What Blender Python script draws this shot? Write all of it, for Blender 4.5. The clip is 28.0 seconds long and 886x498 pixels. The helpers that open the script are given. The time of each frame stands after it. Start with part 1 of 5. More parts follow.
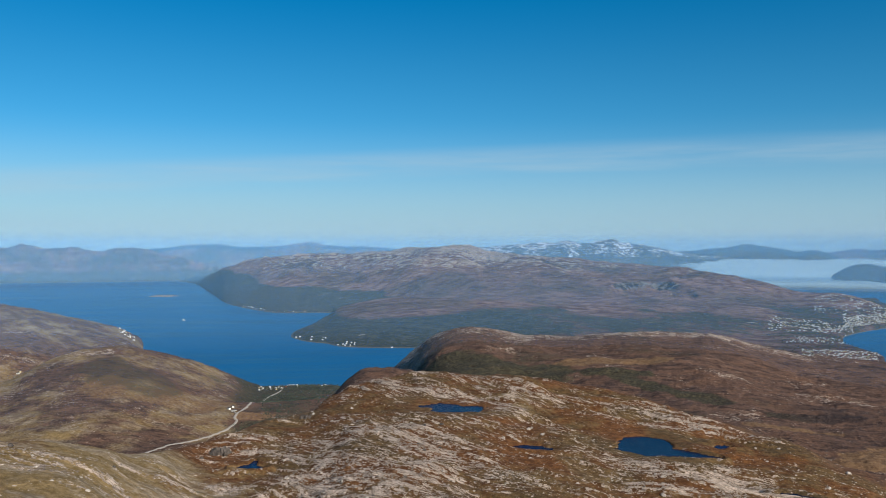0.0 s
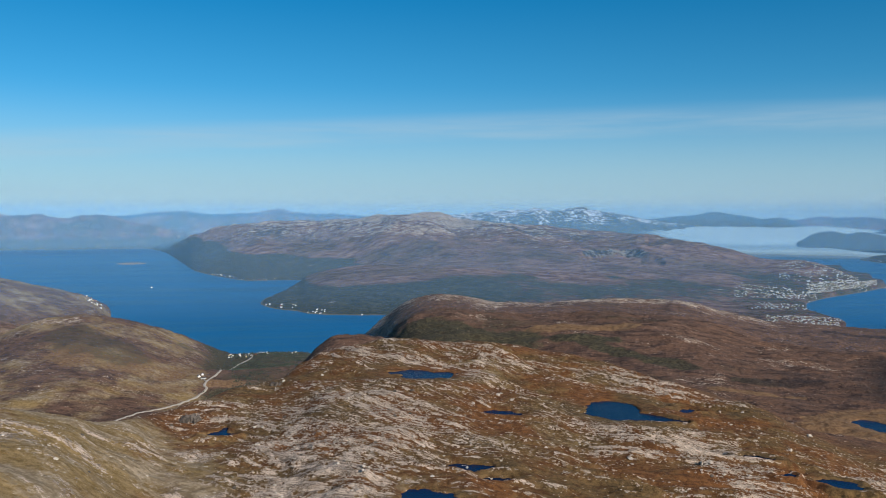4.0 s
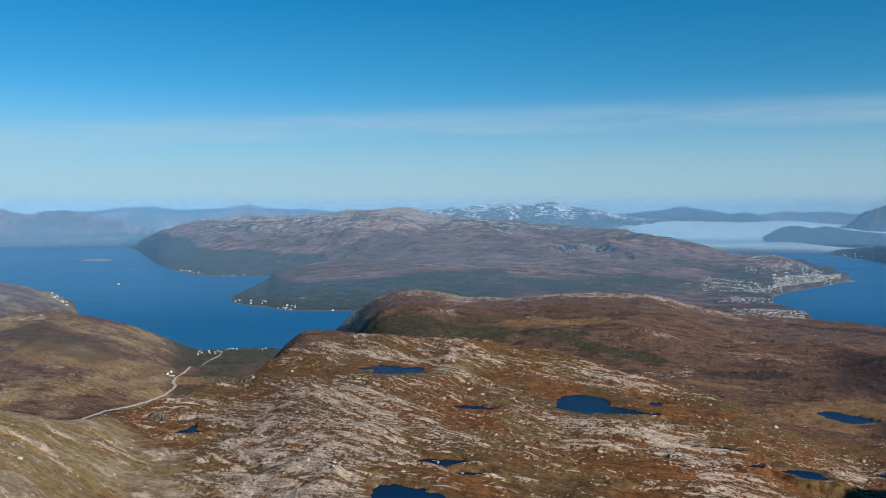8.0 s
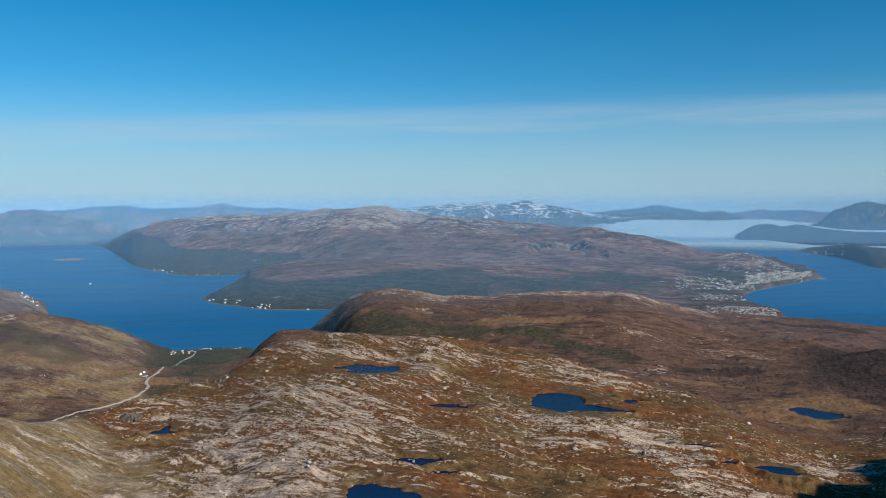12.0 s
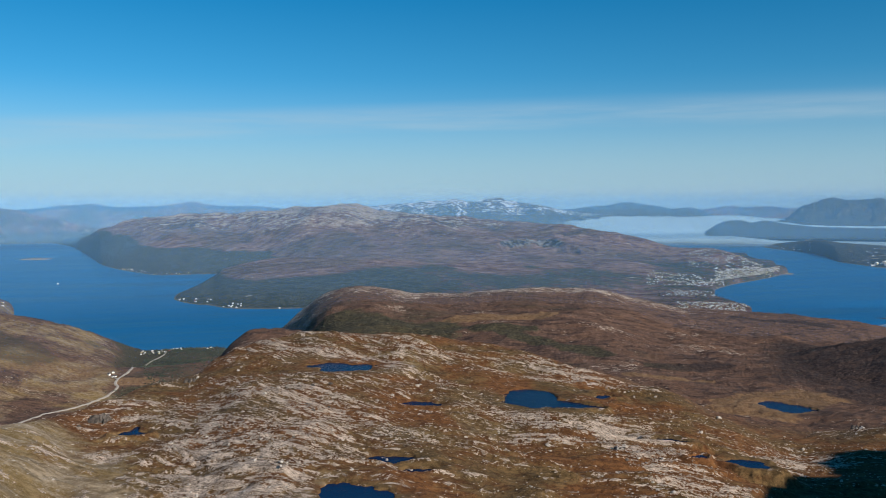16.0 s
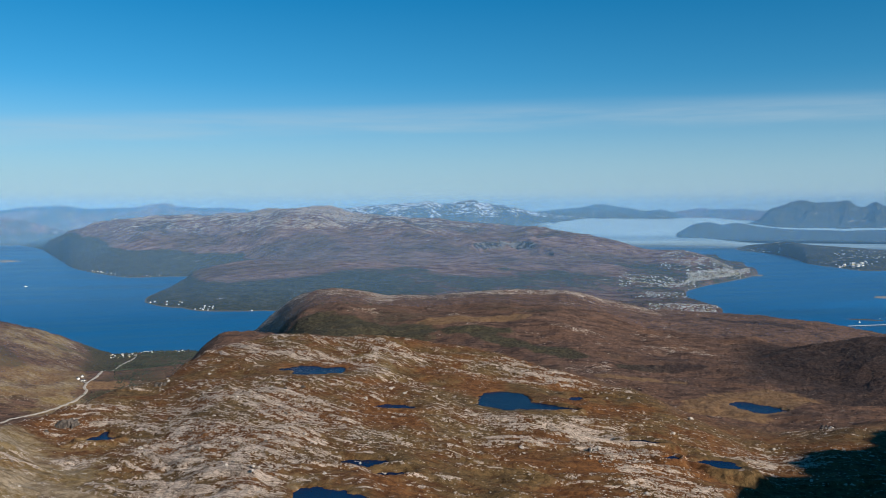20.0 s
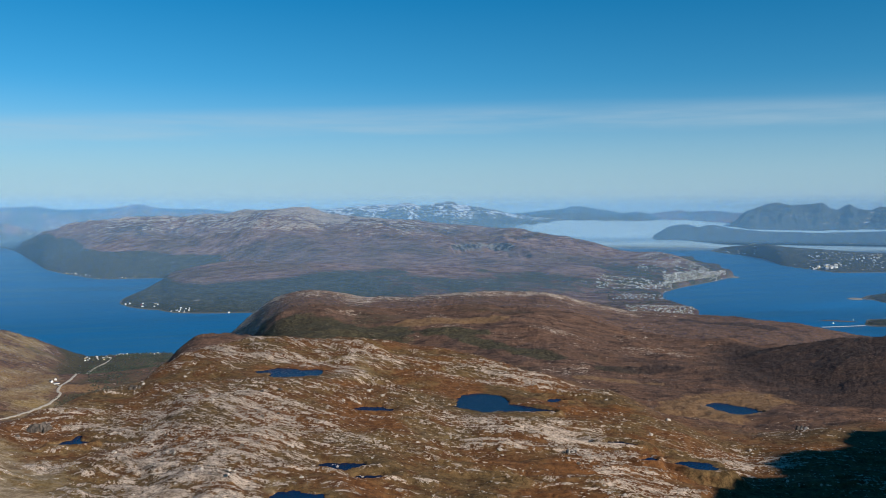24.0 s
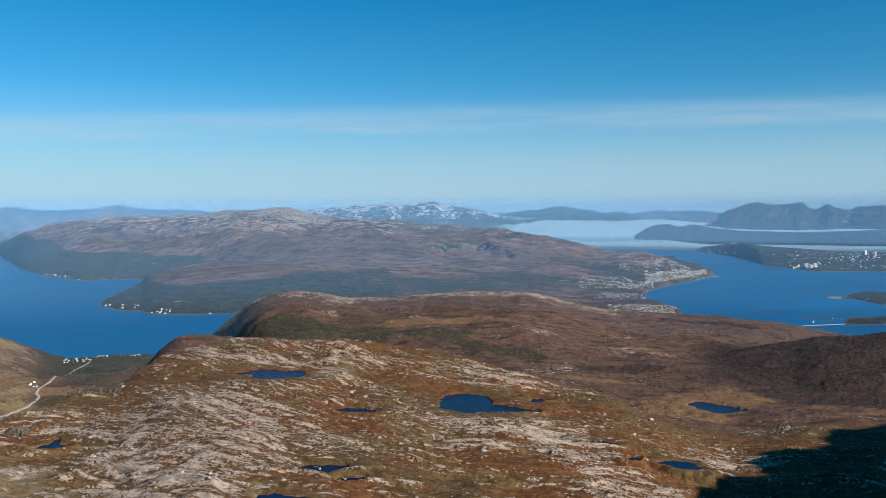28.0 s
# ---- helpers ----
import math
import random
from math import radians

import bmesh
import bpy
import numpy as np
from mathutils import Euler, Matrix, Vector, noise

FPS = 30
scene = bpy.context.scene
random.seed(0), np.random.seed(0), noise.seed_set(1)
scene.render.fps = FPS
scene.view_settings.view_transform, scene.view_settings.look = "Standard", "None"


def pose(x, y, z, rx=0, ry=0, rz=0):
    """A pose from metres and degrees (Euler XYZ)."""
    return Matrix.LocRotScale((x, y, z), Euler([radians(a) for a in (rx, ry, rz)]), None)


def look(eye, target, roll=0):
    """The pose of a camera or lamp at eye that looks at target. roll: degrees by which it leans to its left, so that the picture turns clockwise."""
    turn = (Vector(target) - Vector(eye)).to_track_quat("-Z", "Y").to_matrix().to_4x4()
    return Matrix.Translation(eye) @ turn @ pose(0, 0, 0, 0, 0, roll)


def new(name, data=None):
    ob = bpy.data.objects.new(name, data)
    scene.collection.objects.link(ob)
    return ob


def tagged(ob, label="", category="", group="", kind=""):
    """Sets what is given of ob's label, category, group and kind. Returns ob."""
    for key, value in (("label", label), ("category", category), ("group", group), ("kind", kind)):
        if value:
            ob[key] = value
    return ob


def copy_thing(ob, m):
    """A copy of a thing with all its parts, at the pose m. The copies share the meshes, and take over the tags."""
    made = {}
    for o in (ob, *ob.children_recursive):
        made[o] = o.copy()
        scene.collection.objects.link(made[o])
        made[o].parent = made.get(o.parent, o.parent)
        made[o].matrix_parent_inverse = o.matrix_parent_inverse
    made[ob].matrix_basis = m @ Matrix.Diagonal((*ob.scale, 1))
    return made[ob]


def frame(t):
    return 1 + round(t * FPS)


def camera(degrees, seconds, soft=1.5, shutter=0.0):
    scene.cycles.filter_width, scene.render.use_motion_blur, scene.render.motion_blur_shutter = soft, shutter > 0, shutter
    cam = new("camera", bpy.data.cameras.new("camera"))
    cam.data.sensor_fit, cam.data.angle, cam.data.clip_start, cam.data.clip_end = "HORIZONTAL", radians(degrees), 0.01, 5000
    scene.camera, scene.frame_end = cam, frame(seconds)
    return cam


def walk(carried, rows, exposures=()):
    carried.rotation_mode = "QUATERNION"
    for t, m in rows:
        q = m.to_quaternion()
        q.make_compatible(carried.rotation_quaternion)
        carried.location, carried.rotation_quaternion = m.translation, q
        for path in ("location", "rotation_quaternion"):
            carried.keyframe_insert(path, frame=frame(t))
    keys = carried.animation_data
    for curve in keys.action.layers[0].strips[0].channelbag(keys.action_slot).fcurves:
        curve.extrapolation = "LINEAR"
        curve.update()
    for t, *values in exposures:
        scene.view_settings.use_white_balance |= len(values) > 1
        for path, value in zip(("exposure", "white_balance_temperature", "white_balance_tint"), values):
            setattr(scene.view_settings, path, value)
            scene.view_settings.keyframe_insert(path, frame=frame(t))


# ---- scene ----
cam = camera(54.15, 28.0, soft=0.9)
ROWS = [  # seconds, x, y, z, pitch, roll, yaw
    (0, 0, 0, 160, 89.888, -0, 0),
    (0.5, 0.01, 0, 159.99, 89.456, -0.061, -0.265),
    (1, 0.02, 0.01, 159.97, 89.08, -0.043, -0.501),
    (1.5, 0.03, 0.02, 159.96, 88.846, -0.014, -0.751),
    (2, 0.04, 0.03, 159.95, 88.608, -0.017, -0.986),
    (2.5, 0.05, 0.04, 159.94, 88.383, -0.017, -1.212),
    (3, 0.06, 0.06, 159.93, 88.17, -0.008, -1.447),
    (3.5, 0.07, 0.08, 159.91, 87.948, -0.033, -1.701),
    (5.5, 0.11, 0.19, 159.87, 87.365, -0.061, -2.686),
    (6, 0.13, 0.22, 159.86, 87.367, -0.052, -2.925),
    (6.5, 0.14, 0.26, 159.85, 87.396, -0.016, -3.188),
    (7, 0.15, 0.3, 159.84, 87.401, -0.027, -3.427),
    (7.5, 0.16, 0.35, 159.83, 87.405, 0.012, -3.67),
    (8, 0.18, 0.39, 159.82, 87.417, 0.028, -3.896),
    (8.5, 0.19, 0.44, 159.81, 87.412, 0.027, -4.112),
    (9, 0.2, 0.49, 159.8, 87.402, 0.067, -4.329),
    (9.5, 0.22, 0.55, 159.79, 87.388, 0.063, -4.559),
    (10, 0.23, 0.61, 159.78, 87.363, 0.053, -4.766),
    (10.5, 0.24, 0.67, 159.77, 87.356, 0.047, -4.955),
    (11, 0.26, 0.73, 159.76, 87.354, 0.025, -5.144),
    (11.5, 0.27, 0.8, 159.75, 87.312, 0.068, -5.316),
    (12, 0.29, 0.87, 159.75, 87.327, 0.084, -5.521),
    (12.5, 0.3, 0.94, 159.74, 87.347, 0.136, -5.741),
    (14.5, 0.36, 1.26, 159.71, 87.274, 0.229, -6.673),
    (15, 0.38, 1.34, 159.7, 87.234, 0.26, -6.906),
    (15.5, 0.39, 1.43, 159.69, 87.186, 0.263, -7.123),
    (16, 0.41, 1.53, 159.68, 87.155, 0.289, -7.358),
    (16.5, 0.43, 1.62, 159.68, 87.133, 0.317, -7.591),
    (17, 0.44, 1.72, 159.67, 87.125, 0.288, -7.826),
    (17.5, 0.46, 1.82, 159.67, 87.1, 0.33, -8.06),
    (18, 0.48, 1.93, 159.66, 87.09, 0.313, -8.262),
    (18.5, 0.49, 2.03, 159.65, 87.117, 0.296, -8.486),
    (19, 0.51, 2.14, 159.65, 87.163, 0.282, -8.689),
    (19.5, 0.53, 2.26, 159.64, 87.231, 0.261, -8.898),
    (20, 0.55, 2.37, 159.64, 87.283, 0.223, -9.099),
    (20.5, 0.57, 2.49, 159.63, 87.332, 0.204, -9.301),
    (21, 0.59, 2.61, 159.63, 87.339, 0.187, -9.502),
    (21.5, 0.6, 2.74, 159.62, 87.356, 0.177, -9.685),
    (23.5, 0.68, 3.26, 159.6, 87.39, 0.122, -10.384),
    (24, 0.7, 3.4, 159.6, 87.389, 0.11, -10.536),
    (24.5, 0.72, 3.55, 159.6, 87.396, 0.116, -10.699),
    (25, 0.74, 3.69, 159.59, 87.382, 0.133, -10.863),
    (25.5, 0.76, 3.84, 159.59, 87.368, 0.151, -11.002),
    (26, 0.78, 3.99, 159.59, 87.36, 0.16, -11.146),
    (26.5, 0.8, 4.14, 159.58, 87.353, 0.152, -11.284),
    (27, 0.83, 4.3, 159.58, 87.341, 0.183, -11.455),
    (27.5, 0.85, 4.46, 159.58, 87.354, 0.165, -11.572),
    (28, 0.87, 4.62, 159.58, 87.394, 0.196, -11.692),
]
walk(cam, [(t, pose(x, y, z, rx, ry, rz)) for t, x, y, z, rx, ry, rz in ROWS],
     [(0, 0.11), (12, 0.11), (21, 0.11), (26, 0.15), (27, 0.26), (28, 0.26)])

# ---- world, sun, exposure ----
SUN_AZ, SUN_EL = 140.0, 29.0          # degrees clockwise from the first view, above the horizon


class Nodes:
    """Short writing for shader trees."""

    def __init__(self, tree):
        self.tree = tree
        tree.nodes.clear()

    def add(self, kind, ins=(), **props):
        n = self.tree.nodes.new(kind)
        for k, v in props.items():
            setattr(n, k, v)
        for k, v in dict(ins).items():
            s = n.inputs[k]
            if isinstance(v, bpy.types.NodeSocket):
                self.tree.links.new(v, s)
            else:
                s.default_value = v
        return n

    def math(self, op, a, b=0.0, c=0.0):
        return self.add("ShaderNodeMath", {0: a, 1: b, 2: c}, operation=op).outputs[0]

    def mix(self, fac, a, b, kind="MIX"):
        n = self.add("ShaderNodeMix", {0: fac, 6: a, 7: b}, data_type="RGBA", blend_type=kind)
        return n.outputs[2]

    def ramp(self, fac, lo, hi, to_lo=0.0, to_hi=1.0):
        n = self.add("ShaderNodeMapRange", {0: fac, 1: lo, 2: hi, 3: to_lo, 4: to_hi}, interpolation_type="SMOOTHSTEP")
        return n.outputs[0]

    def noise(self, co, scale, detail=4.0, rough=0.55):
        return self.add("ShaderNodeTexNoise", {"Vector": co, "Scale": scale, "Detail": detail, "Roughness": rough}).outputs[0]

    def drawn(self, p, az, long, short, tall=1.0):
        """Coordinates drawn out along the compass direction az, in metres."""
        x, y, z = self.add("ShaderNodeSeparateXYZ", {0: p}).outputs
        s, c = math.sin(radians(az)), math.cos(radians(az))
        u = self.math("ADD", self.math("MULTIPLY", x, s / long), self.math("MULTIPLY", y, c / long))
        v = self.math("SUBTRACT", self.math("MULTIPLY", x, c / short), self.math("MULTIPLY", y, s / short))
        return self.add("ShaderNodeCombineXYZ", {0: u, 1: v, 2: self.math("MULTIPLY", z, 1 / tall)}).outputs[0]

    def lean(self, base, *pairs):
        """base plus noises about their middle, each with its weight."""
        for value, weight in pairs:
            base = self.math("ADD", base, self.math("MULTIPLY", self.math("SUBTRACT", value, 0.5), weight))
        return base

    def attr(self, name):
        return self.add("ShaderNodeAttribute", attribute_name=name).outputs["Fac"]


world = bpy.data.worlds.new("sky")
scene.world = world
world.use_nodes = True
w = Nodes(world.node_tree)
sky = w.add("ShaderNodeTexSky", sky_type="NISHITA", sun_disc=False, sun_elevation=radians(SUN_EL),
            sun_rotation=radians(SUN_AZ), altitude=600.0, air_density=1.0, dust_density=0.35, ozone_density=2.5)
co = w.add("ShaderNodeTexCoord").outputs["Generated"]
sep = w.add("ShaderNodeSeparateXYZ", {0: co})
az = w.math("ARCTAN2", sep.outputs[0], sep.outputs[1])
el = w.math("ARCSINE", sep.outputs[2])
tint = w.mix(w.ramp(el, 0.0, 0.22), (0.74, 0.98, 1.24, 1.0), (0.80, 1.0, 1.10, 1.0))
clear = w.mix(1.0, sky.outputs[0], tint, "MULTIPLY")
tone = w.add("ShaderNodeHueSaturation", {"Hue": 0.498, "Saturation": 1.34, "Value": 1.2, "Color": clear})
# thin cirrus: a long veil that climbs to the right, and faint wisps under it
streak = w.add("ShaderNodeCombineXYZ", {0: w.math("MULTIPLY", az, 3.0), 1: w.math("MULTIPLY", el, 40.0), 2: 0.0}).outputs[0]
wisp = w.noise(streak, 1.6, 6.0, 0.6)
arch = w.math("MULTIPLY", az, w.math("SUBTRACT", w.math("MULTIPLY", az, 0.055), 0.04))
band = w.math("ADD", arch, el)
band = w.math("ADD", band, w.math("MULTIPLY", wisp, 0.012))
veil = w.math("MULTIPLY", w.ramp(band, 0.084, 0.096), w.ramp(band, 0.125, 0.108))
veil = w.math("MULTIPLY", veil, w.ramp(wisp, 0.25, 0.75, 0.10, 0.38))
low = w.math("MULTIPLY", w.ramp(el, 0.15, 0.0, 0.0, 0.76), w.ramp(wisp, 0.1, 0.9, 0.9, 1.0))
lit = w.mix(low, tone.outputs[0], (5.2, 7.6, 9.6, 1.0))
lit = w.mix(veil, lit, (6.6, 8.4, 9.6, 1.0))
back = w.add("ShaderNodeBackground", {"Color": lit, "Strength": 0.064})
w.tree.links.new(back.outputs[0], w.add("ShaderNodeOutputWorld").inputs[0])

sun = new("sun", bpy.data.lights.new("sun", "SUN"))
sun.data.energy, sun.data.angle, sun.data.color = 5.0, radians(0.55), (1.0, 0.93, 0.84)
sun_from = Vector((math.sin(radians(SUN_AZ)) * math.cos(radians(SUN_EL)), math.cos(radians(SUN_AZ)) * math.cos(radians(SUN_EL)), math.sin(radians(SUN_EL))))
sun.matrix_world = look(sun_from * 900, (0, 0, 0))


# ---- materials ----
def material(name):
    m = bpy.data.materials.new(name)
    m.use_nodes = True
    return m, Nodes(m.node_tree)


def finish(n, colour, rough, height=None, strength=0.5, distance=0.5, spec=0.25, **more):
    ins = {"Base Color": colour, "Roughness": rough, "Specular IOR Level": spec, **more}
    if height is not None:
        ins["Normal"] = n.add("ShaderNodeBump", {"Strength": strength, "Distance": distance, "Height": height}).outputs[0]
    b = n.add("ShaderNodeBsdfPrincipled", ins)
    n.tree.links.new(b.outputs[0], n.add("ShaderNodeOutputMaterial").inputs[0])


def heath_material():
    """Autumn fell: bare pale slabs in thin beds, russet heath, straw grass and dark scrub."""
    m, n = material("fell")
    p = n.add("ShaderNodeNewGeometry").outputs["Position"]
    rock, green, straw, moor, ochre = (n.attr(k) for k in ("rock", "scrub", "straw", "moor", "ochre"))
    bed = n.add("ShaderNodeCombineXYZ", {0: n.math("MULTIPLY", n.attr("along"), 0.28), 1: n.attr("across"), 2: 0.0}).outputs[0]
    lamina = n.noise(bed, 0.50, 4.0, 0.58)
    crack = n.noise(bed, 1.3, 5.0, 0.6)
    speck = n.noise(p, 0.75, 5.0, 0.68)
    grit = n.noise(p, 4.2, 4.0, 0.68)
    spot = n.noise(p, 0.32, 7.0, 0.70)
    broad = n.noise(p, 0.032, 6.0, 0.62)
    tuft = n.lean(spot, (grit, 0.8), (speck, 0.5))
    russet = n.mix(n.ramp(tuft, 0.32, 0.70), (0.086, 0.034, 0.012, 1), (0.232, 0.102, 0.036, 1))
    olive = n.mix(n.ramp(tuft, 0.32, 0.70), (0.062, 0.038, 0.015, 1), (0.196, 0.120, 0.050, 1))
    heath = n.mix(n.ramp(n.lean(broad, (spot, 0.35)), 0.42, 0.60), russet, olive)
    stripe = n.noise(n.drawn(p, 100, 18.0, 6.0, 4.0), 1.0, 9.0, 0.70)
    drab = n.mix(n.ramp(n.lean(stripe, (speck, 0.5)), 0.36, 0.64), (0.058, 0.035, 0.026, 1), (0.180, 0.104, 0.070, 1))
    rust = n.mix(n.ramp(tuft, 0.32, 0.70), (0.090, 0.047, 0.031, 1), (0.200, 0.114, 0.072, 1))
    rust = n.mix(n.ramp(n.lean(n.noise(p, 0.016, 7.0, 0.66), (stripe, 0.9)), 0.45, 0.60), drab, rust)
    heath = n.mix(moor, heath, rust)
    gold = n.mix(n.ramp(tuft, 0.30, 0.70), (0.130, 0.072, 0.036, 1), (0.265, 0.158, 0.082, 1))
    heath = n.mix(n.ramp(n.lean(ochre, (spot, 0.8), (stripe, 0.9)), 0.30, 0.75), heath, gold)
    grass = n.mix(n.ramp(tuft, 0.28, 0.72), (0.165, 0.104, 0.036, 1), (0.345, 0.238, 0.112, 1))
    dry = n.mix(n.ramp(n.lean(lamina, (speck, 0.8)), 0.35, 0.66), (0.215, 0.155, 0.090, 1), (0.390, 0.300, 0.195, 1))
    grass = n.mix(n.ramp(n.lean(n.noise(bed, 0.09, 5.0, 0.6), (speck, 0.3)), 0.46, 0.56), grass, dry)
    veg = n.mix(n.ramp(n.lean(straw, (broad, 1.4), (spot, 0.5)), 0.3, 0.7), heath, grass)
    thick = n.ramp(n.lean(speck, (spot, 0.8)), 0.36, 0.66)
    bush = n.mix(thick, (0.028, 0.026, 0.016, 1), (0.100, 0.082, 0.046, 1))
    bare_bush = n.mix(thick, (0.024, 0.017, 0.015, 1), (0.085, 0.054, 0.042, 1))
    bush = n.mix(n.ramp(n.add("ShaderNodeSeparateXYZ", {0: p}).outputs[0], 150.0, 230.0), bush, bare_bush)
    veg = n.mix(n.ramp(n.lean(green, (spot, 0.9), (speck, 0.7)), 0.34, 0.66), veg, bush)
    stone = n.mix(n.ramp(n.lean(lamina, (grit, 0.7)), 0.32, 0.66), (0.215, 0.160, 0.120, 1), (0.64, 0.505, 0.392, 1))
    stone = n.mix(n.ramp(n.lean(speck, (grit, 0.6)), 0.56, 0.70, 0.0, 0.65), stone, (0.085, 0.068, 0.054, 1))
    seam = n.ramp(n.math("ABSOLUTE", n.math("SUBTRACT", crack, 0.5)), 0.035, 0.008, 0.0, 0.75)
    stone = n.mix(seam, stone, (0.080, 0.056, 0.034, 1))
    edge = n.lean(rock, (lamina, 1.5), (speck, 1.9), (grit, 0.4))
    colour = n.mix(n.ramp(edge, 0.47, 0.53), veg, stone)
    h = n.math("ADD", n.math("MULTIPLY", lamina, 0.8), n.math("ADD", n.math("MULTIPLY", grit, 0.35), n.math("MULTIPLY", speck, 0.8)))
    finish(n, colour, 0.92, h, 0.9, 1.0, 0.15)
    return m


def mountain_material():
    """Far fell: wooded foot, russet flank, grey broken rock and a dust of snow on the top."""
    m, n = material("far fell")
    p = n.add("ShaderNodeNewGeometry").outputs["Position"]
    rock, green, snow = n.attr("rock"), n.attr("scrub"), n.attr("snow")
    x = n.add("ShaderNodeSeparateXYZ", {0: p}).outputs[0]
    grain = n.noise(p, 0.13, 7.0, 0.70)
    fine = n.noise(p, 0.045, 9.0, 0.72)
    climb = n.noise(n.drawn(p, 58, 95.0, 17.0, 20.0), 1.0, 8.0, 0.70)
    fall = n.noise(n.drawn(p, 112, 95.0, 17.0, 20.0), 1.0, 8.0, 0.70)
    streak = n.add("ShaderNodeMix", {0: n.ramp(x, -150.0, 350.0), 2: climb, 3: fall}).outputs[0]
    broad = n.noise(p, 0.0055, 7.0, 0.64)
    weave = n.lean(fine, (streak, 0.9), (grain, 0.5))
    heath = n.mix(n.ramp(weave, 0.34, 0.66), (0.140, 0.076, 0.060, 1), (0.390, 0.240, 0.186, 1))
    moss = n.mix(n.ramp(weave, 0.36, 0.64), (0.066, 0.050, 0.034, 1), (0.175, 0.122, 0.080, 1))
    heath = n.mix(n.ramp(n.lean(broad, (fine, 0.4)), 0.46, 0.60, 0.0, 0.75), heath, moss)
    wood = n.mix(n.ramp(n.lean(grain, (fine, 0.6)), 0.36, 0.66), (0.040, 0.052, 0.040, 1), (0.112, 0.114, 0.078, 1))
    wood = n.mix(n.ramp(n.lean(streak, (grain, 0.4)), 0.53, 0.68, 0.0, 0.6), wood, (0.150, 0.118, 0.072, 1))
    stone = n.mix(n.ramp(n.lean(grain, (streak, 0.6)), 0.36, 0.64), (0.23, 0.175, 0.145, 1), (0.62, 0.505, 0.40, 1))
    g = n.lean(green, (broad, 0.7), (fine, 1.0), (streak, 0.4))
    colour = n.mix(n.ramp(g, 0.38, 0.62), heath, wood)
    e = n.lean(rock, (grain, 1.3), (streak, 2.3), (fine, 0.8))
    colour = n.mix(n.ramp(e, 0.52, 0.62), colour, stone)
    face = n.mix(n.ramp(n.lean(grain, (streak, 0.8)), 0.44, 0.60), (0.034, 0.034, 0.036, 1), (0.30, 0.27, 0.24, 1))
    colour = n.mix(n.ramp(n.lean(n.attr("cliff"), (fine, 1.0)), 0.42, 0.62), colour, face)
    s = n.lean(snow, (fine, 1.3), (streak, 1.3))
    colour = n.mix(n.ramp(s, 0.55, 0.76), colour, (0.72, 0.74, 0.78, 1))
    tide = n.ramp(n.lean(n.add("ShaderNodeSeparateXYZ", {0: p}).outputs[2], (fine, 1.5)), 1.2, 0.5)
    colour = n.mix(tide, colour, (0.22, 0.20, 0.16, 1))
    finish(n, colour, 0.95, n.lean(fine, (streak, 0.9), (grain, 0.5)), 1.0, 22.0, 0.1)
    return m


def water_material(name, deep, rough, scale, strength, spec):
    m, n = material(name)
    p = n.add("ShaderNodeNewGeometry").outputs["Position"]
    ripple = n.noise(p, scale, 4.0, 0.6)
    broad = n.noise(n.drawn(p, 82, 700.0, 130.0), 1.0, 6.0, 0.62)
    a = tuple(c * 0.72 for c in deep) + (1,)
    b = tuple(c * 1.34 for c in deep) + (1,)
    finish(n, n.mix(n.ramp(broad, 0.3, 0.7), a, b), n.ramp(broad, 0.3, 0.7, rough * 0.8, rough * 1.2), ripple, strength, 0.3, spec, IOR=1.33)
    return m


def plain_material(name, colour, rough=0.8, vary=0.2, scale=0.5):
    m, n = material(name)
    p = n.add("ShaderNodeNewGeometry").outputs["Position"]
    k = n.noise(p, scale, 5.0, 0.6)
    lo, hi = [tuple(max(0.0, c * (1 + s * vary)) for c in colour) + (1,) for s in (-1, 1)]
    finish(n, n.mix(n.ramp(k, 0.3, 0.7), lo, hi), rough, k, 0.3, 0.1)
    return m


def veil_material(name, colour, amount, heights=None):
    """Tinted sheet, painted as haze or fog, that lets light pass: it fades with height, or follows the sheet's own
    thickness.
    """
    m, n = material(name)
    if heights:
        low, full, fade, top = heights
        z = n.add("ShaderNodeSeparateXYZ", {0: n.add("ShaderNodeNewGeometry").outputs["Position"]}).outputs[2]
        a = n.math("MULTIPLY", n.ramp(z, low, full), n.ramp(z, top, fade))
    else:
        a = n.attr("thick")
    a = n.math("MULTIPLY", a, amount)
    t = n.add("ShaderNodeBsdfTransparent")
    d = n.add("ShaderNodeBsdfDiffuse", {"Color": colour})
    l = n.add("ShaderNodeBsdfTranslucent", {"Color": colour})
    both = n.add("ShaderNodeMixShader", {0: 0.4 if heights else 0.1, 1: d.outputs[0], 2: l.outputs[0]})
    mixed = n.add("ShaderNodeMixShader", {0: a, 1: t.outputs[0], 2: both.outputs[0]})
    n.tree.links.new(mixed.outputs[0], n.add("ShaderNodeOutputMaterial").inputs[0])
    return m


FELL, FAR_FELL = heath_material(), mountain_material()
SEA = water_material("sea", (0.001, 0.098, 0.232), 0.4, 0.25, 0.12, 0.14)
TARN = water_material("tarn", (0.003, 0.018, 0.055), 0.2, 1.2, 0.3, 0.05)


